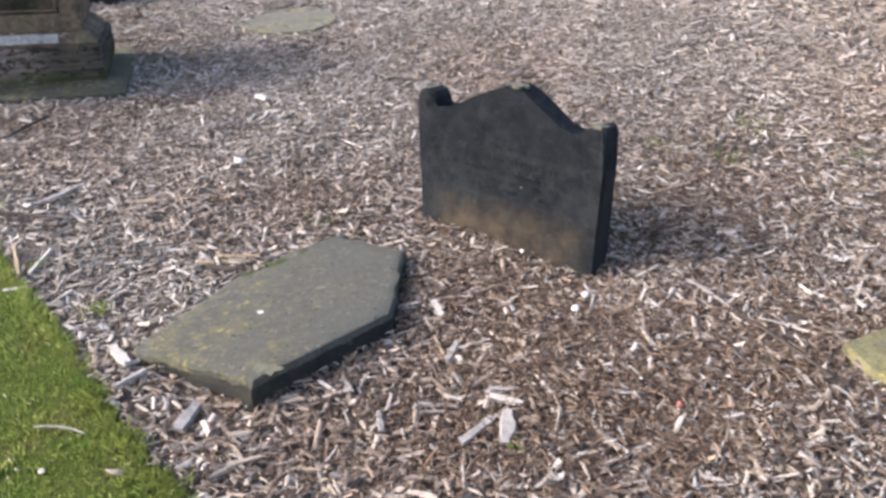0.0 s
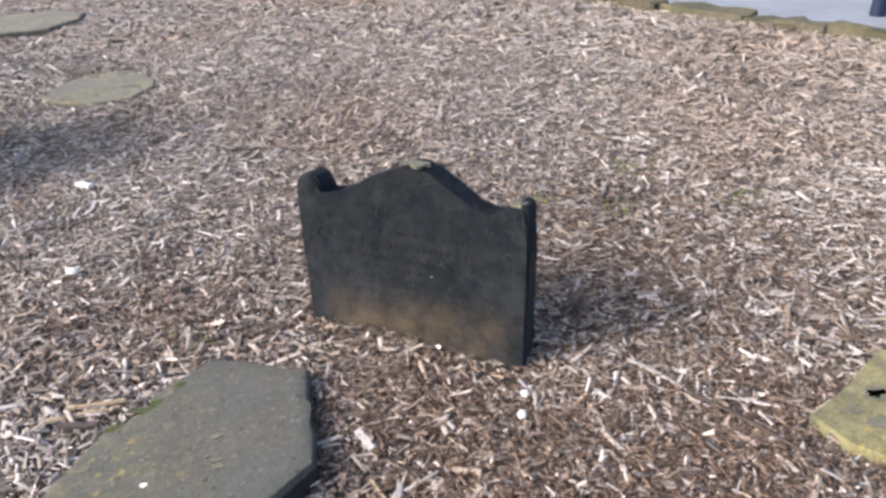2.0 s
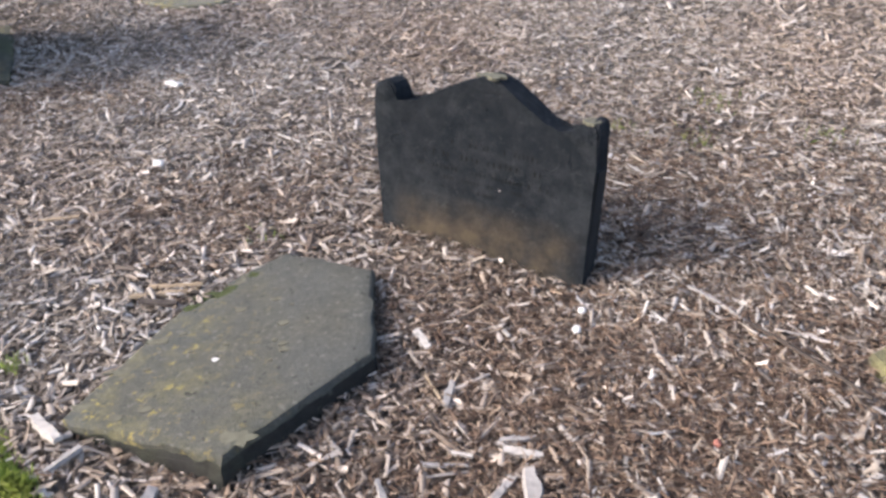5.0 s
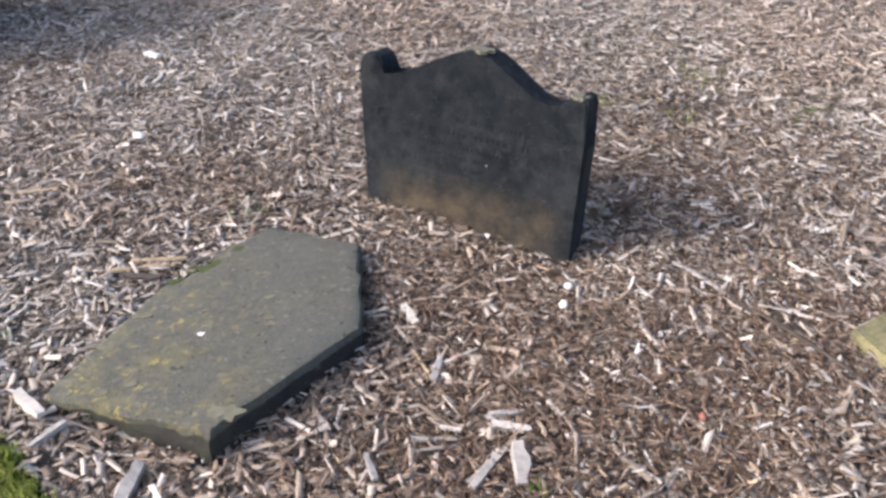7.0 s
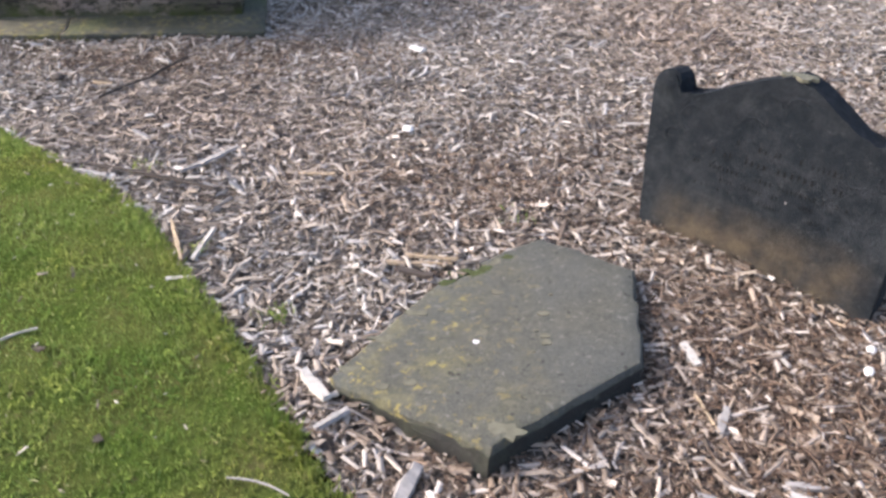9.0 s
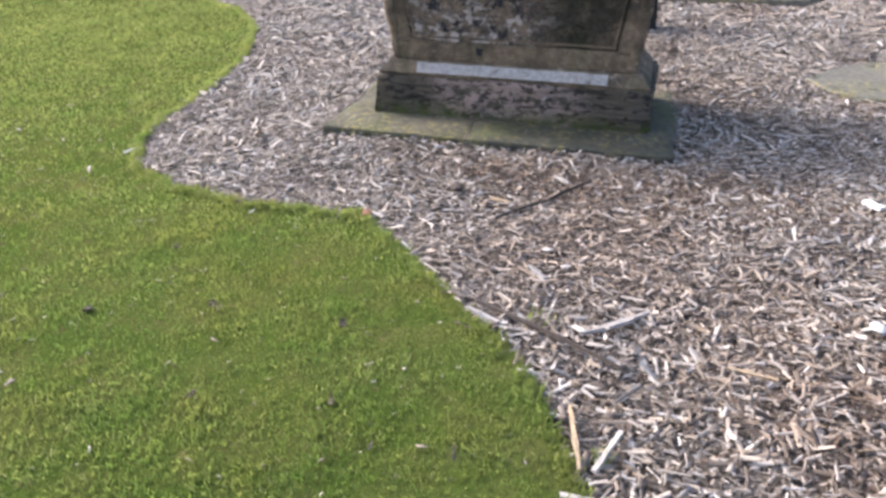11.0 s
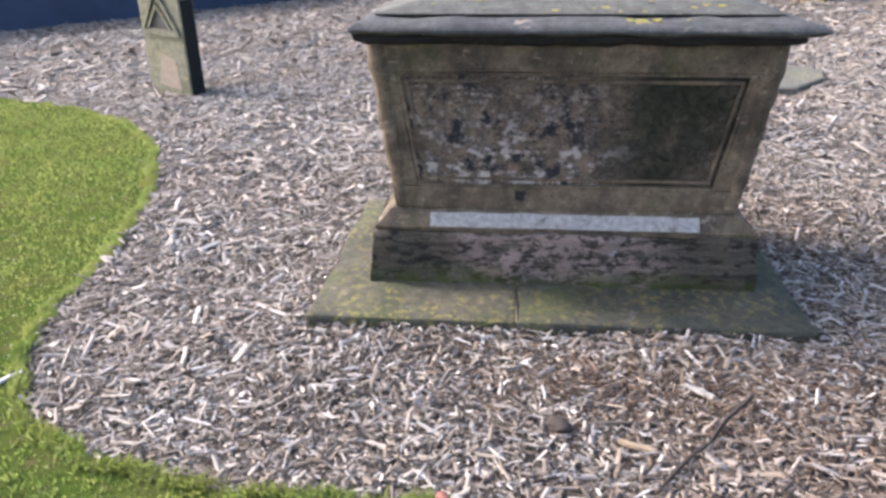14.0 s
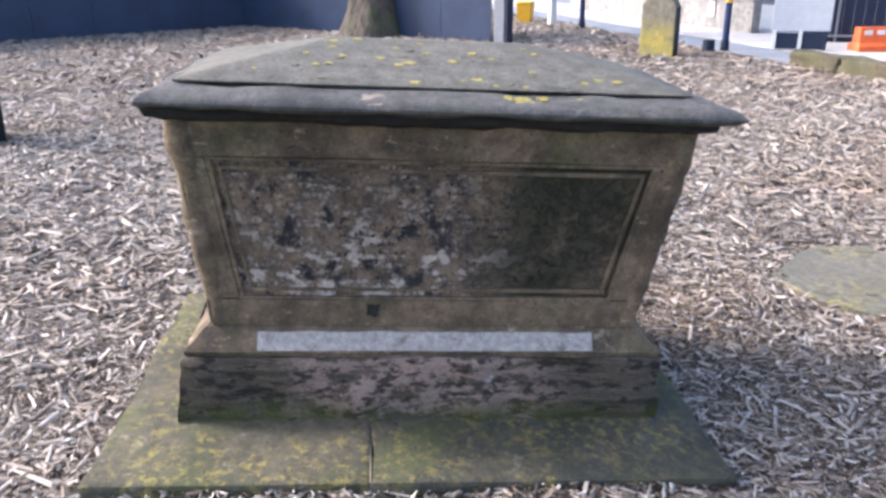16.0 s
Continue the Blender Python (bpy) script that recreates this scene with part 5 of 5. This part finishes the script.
def shreds(name, count, patches, seed):
    """Fine brown bark fibre, gathered in damp patches."""
    rng = np.random.default_rng(seed)
    pick = rng.integers(0, len(patches), count)
    at = np.array(patches)[pick]
    x, y = at[:, 0] + rng.normal(0, 1, count) * at[:, 2], at[:, 1] + rng.normal(0, 1, count) * at[:, 3]
    keep = free_bed(x, y)
    x, y = x[keep], y[keep]
    n = len(x)
    length = np.clip(rng.lognormal(math.log(0.02), 0.5, n), 0.006, 0.07)
    width = np.clip(length * rng.uniform(0.08, 0.3, n), 0.0018, 0.009)
    return boxes_mesh(name, x, y, lay(x, y) + rng.uniform(0.006, 0.027, n), length, width, rng.uniform(0.001, 0.003, n), rng.uniform(0, 2 * math.pi, n), rng.normal(0, 0.25, n), rng.normal(0, 0.5, n),
                      np.stack([rng.uniform(0.3, 1.1, n), rng.uniform(0.3, 1.1, n), rng.normal(0, 0.4, n), rng.normal(0, 0.4, n)], 1), M_SHRED, 3)


tagged(shreds("bark_shreds", 38000, [(1.0, 1.6, 0.35, 0.2), (0.55, 1.5, 0.35, 0.2), (1.3, 1.95, 0.35, 0.25), (1.7, 2.6, 0.5, 0.35), (1.9, 3.4, 0.5, 0.5), (0.35, 2.3, 0.3, 0.28), (0.75, 2.05, 0.35, 0.3), (-2.2, 4.75, 0.5, 0.16), (-1.3, 4.9, 0.4, 0.3), (0.1, 1.7, 0.5, 0.2), (0.9, 3.6, 0.5, 0.5), (-0.3, 3.3, 0.4, 0.3), (1.3, 2.9, 0.4, 0.25)], 31), "fine damp brown bark shreds scattered over the mulch", "mulch", kind="stuff")


# ---- grass blades ----
def lumps(x, y, size, seed):
    """Smooth random swell between 0 and 1, with lumps of one size."""
    table = np.random.default_rng(seed).uniform(0, 1, (256, 256))
    u, v = x / size, y / size
    i, j = np.floor(u).astype(int), np.floor(v).astype(int)
    f, g = u - i, v - j
    f, g = f * f * (3 - 2 * f), g * g * (3 - 2 * g)
    a = table[i % 256, j % 256] * (1 - f) + table[(i + 1) % 256, j % 256] * f
    b = table[i % 256, (j + 1) % 256] * (1 - f) + table[(i + 1) % 256, (j + 1) % 256] * f
    return a * (1 - g) + b * g


def grass(name, count, x0, x1, y0, y1, height, width, seed, near):
    rng = np.random.default_rng(seed)
    x, y = rng.uniform(x0, x1, count), rng.uniform(y0, y1, count)
    keep = inside(x + rng.normal(0, 0.018, count), y + rng.normal(0, 0.018, count), LAWN)
    close = np.clip((4.3 - np.hypot(x + 1.0, y - 1.6)) / 2.6, 0, 1)
    edge = np.clip((9.5 - np.hypot((x + 3.5) * 0.9, y - 4.0)) / 4.0, 0.12, 1)
    keep &= rng.uniform(0, 1, count) < (close if near else (1 - 0.9 * close) * edge)
    x, y = x[keep], y[keep]
    return blades(name, x, y, height, width, rng)


def edge_grass(name, per_metre, seed):
    """Longer blades that lean out over the cut edge."""
    rng = np.random.default_rng(seed)
    xs, ys = [], []
    for (ax, ay), (bx, by) in zip(LAWN_EDGE, LAWN_EDGE[1:]):
        if ay < 0.8 or ay > 9.3:
            continue
        k = int(per_metre * math.hypot(bx - ax, by - ay))
        f = rng.uniform(0, 1, k)
        xs.append(ax + (bx - ax) * f + rng.normal(-0.012, 0.016, k))
        ys.append(ay + (by - ay) * f + rng.normal(-0.012, 0.016, k))
    return blades(name, np.concatenate(xs), np.concatenate(ys), 0.03, 0.003, rng)


def blades(name, x, y, height, width, rng):
    n = len(x)
    a = rng.uniform(0, 2 * math.pi, n)
    clump = 0.55 + 0.5 * lumps(x, y, 0.35, 1) + 0.65 * lumps(x, y, 0.085, 2) ** 1.3
    h = height * rng.uniform(0.5, 1.25, n) * clump
    w = width * rng.uniform(0.7, 1.3, n)
    lean, la = rng.uniform(0.1, 0.9, n) * h, rng.uniform(0, 2 * math.pi, n)
    dx, dy = np.cos(a) * w, np.sin(a) * w
    co = np.empty((n, 4, 3), np.float32)
    for k, (f, s) in enumerate(((0.0, -1), (0.0, 1), (0.62, 0.7), (1.0, 0.0))):
        co[:, k, 0] = x + s * dx + lean * f * f * np.cos(la)
        co[:, k, 1] = y + s * dy + lean * f * f * np.sin(la)
        co[:, k, 2] = 0.008 + h * f
    loops = (np.arange(n)[:, None] * 4 + np.array([[0, 1, 2, 0, 2, 3]])).reshape(-1).astype(np.int32)
    me = bpy.data.meshes.new(name)
    me.vertices.add(n * 4)
    me.vertices.foreach_set("co", co.ravel())
    me.loops.add(len(loops))
    me.loops.foreach_set("vertex_index", loops)
    me.polygons.add(n * 2)
    me.polygons.foreach_set("loop_start", np.arange(0, len(loops), 3, dtype=np.int32))
    me.polygons.foreach_set("loop_total", np.full(n * 2, 3, np.int32))
    me.update(calc_edges=True)
    me.materials.append(M_BLADE)
    return new(name, me)


CLOSE = (-5.4, 0.9, -2.7, 5.9)
tagged(grass("grass", 640000, *CLOSE, 0.020, 0.0022, 21, True), "short bright green lawn grass with moss and thatch", "grass", kind="stuff")
tagged(grass("grass", 400000, -14.5, 0.9, -4.0, 10.2, 0.020, 0.0055, 22, False), "short green lawn grass", "grass", kind="stuff")

tagged(edge_grass("edge_grass", 1900, 23), "longer green grass along the lawn's cut edge", "grass", kind="stuff")


# ---- litter on the lawn, sprouts in the mulch ----
def litter(name, count, seed):
    rng = np.random.default_rng(seed)
    x, y = rng.uniform(-6.0, 0.4, count), rng.uniform(0.9, 7.0, count)
    keep = inside(x, y, LAWN)
    x, y = x[keep], y[keep]
    n = len(x)
    length = np.clip(rng.lognormal(math.log(0.016), 0.5, n), 0.006, 0.05)
    return boxes_mesh(name, x, y, rng.uniform(0.014, 0.026, n), length, length * rng.uniform(0.2, 0.6, n), rng.uniform(0.001, 0.003, n), rng.uniform(0, 2 * math.pi, n), rng.normal(0, 0.25, n), rng.normal(0, 0.3, n),
                      np.stack([rng.uniform(0.3, 1.1, n), rng.uniform(0.3, 1.1, n), rng.normal(0, 0.3, n), rng.normal(0, 0.3, n)], 1), M_CHIP)


tagged(litter("lawn_litter", 1500, 41), "small stray chips and dead bits on the lawn", "litter", kind="stuff")
leaf_mat = plain("dead_leaf", (0.06, 0.045, 0.032), 0.8, 0, 0.4, 60)
rng = random.Random(17)
for lx, ly in ((-2.6, 2.62), (-2.9, 3.1), (-2.15, 2.75), (-3.35, 2.9), (-1.65, 2.3), (-1.35, 1.95), (-3.4, 3.45), (-2.35, 3.15), (-4.6, 3.4), (-1.05, 1.65)):
    b = plate(blob(rng.uniform(0.014, 0.026), rng.uniform(0.01, 0.016), lx * 3, 14, 0.7), 0.0, 0.003)
    for v in b.verts:
        v.co.z += 18 * (v.co.x ** 2)
    ob = mesh_object("dead_leaf", b, leaf_mat)
    ob.matrix_world = pose(lx, ly, 0.018, rng.uniform(-10, 10), rng.uniform(-10, 10), rng.uniform(0, 360))
    tagged(ob, "small curled dark dead leaf on the lawn", "leaf", "dead leaves on the lawn")


def sprouts(name, spots, seed):
    """Thin green blades in small clusters."""
    rng = random.Random(seed)
    b = bmesh.new()
    for x, y, size, count in spots:
        for _ in range(count):
            px, py = x + rng.gauss(0, size), y + rng.gauss(0, size)
            h, a, w = rng.uniform(0.02, 0.05), rng.uniform(0, 6.28), rng.uniform(0.0015, 0.003)
            z = float(lay(np.array(px), np.array(py))) + 0.01
            dx, dy, lx, ly = math.cos(a) * w, math.sin(a) * w, rng.gauss(0, 0.4) * h, rng.gauss(0, 0.4) * h
            v = [b.verts.new(p) for p in ((px - dx, py - dy, z), (px + dx, py + dy, z), (px + dx * 0.7 + lx * 0.4, py + dy * 0.7 + ly * 0.4, z + h * 0.6), (px + lx, py + ly, z + h))]
            b.faces.new(v)
    return mesh_object(name, b, M_BLADE)


tagged(sprouts("weed_sprouts", [(1.75, 3.3, 0.06, 40), (2.1, 3.75, 0.08, 45), (1.5, 3.55, 0.05, 25), (2.35, 3.2, 0.06, 25), (0.36, 1.52, 0.015, 14), (-0.98, 2.45, 0.03, 40), (-1.32, 2.82, 0.02, 26), (-1.7, 3.42, 0.03, 20), (-0.2, 2.98, 0.04, 14)], 6), "sparse green grass sprouts in the wood chips", "weeds", kind="stuff")
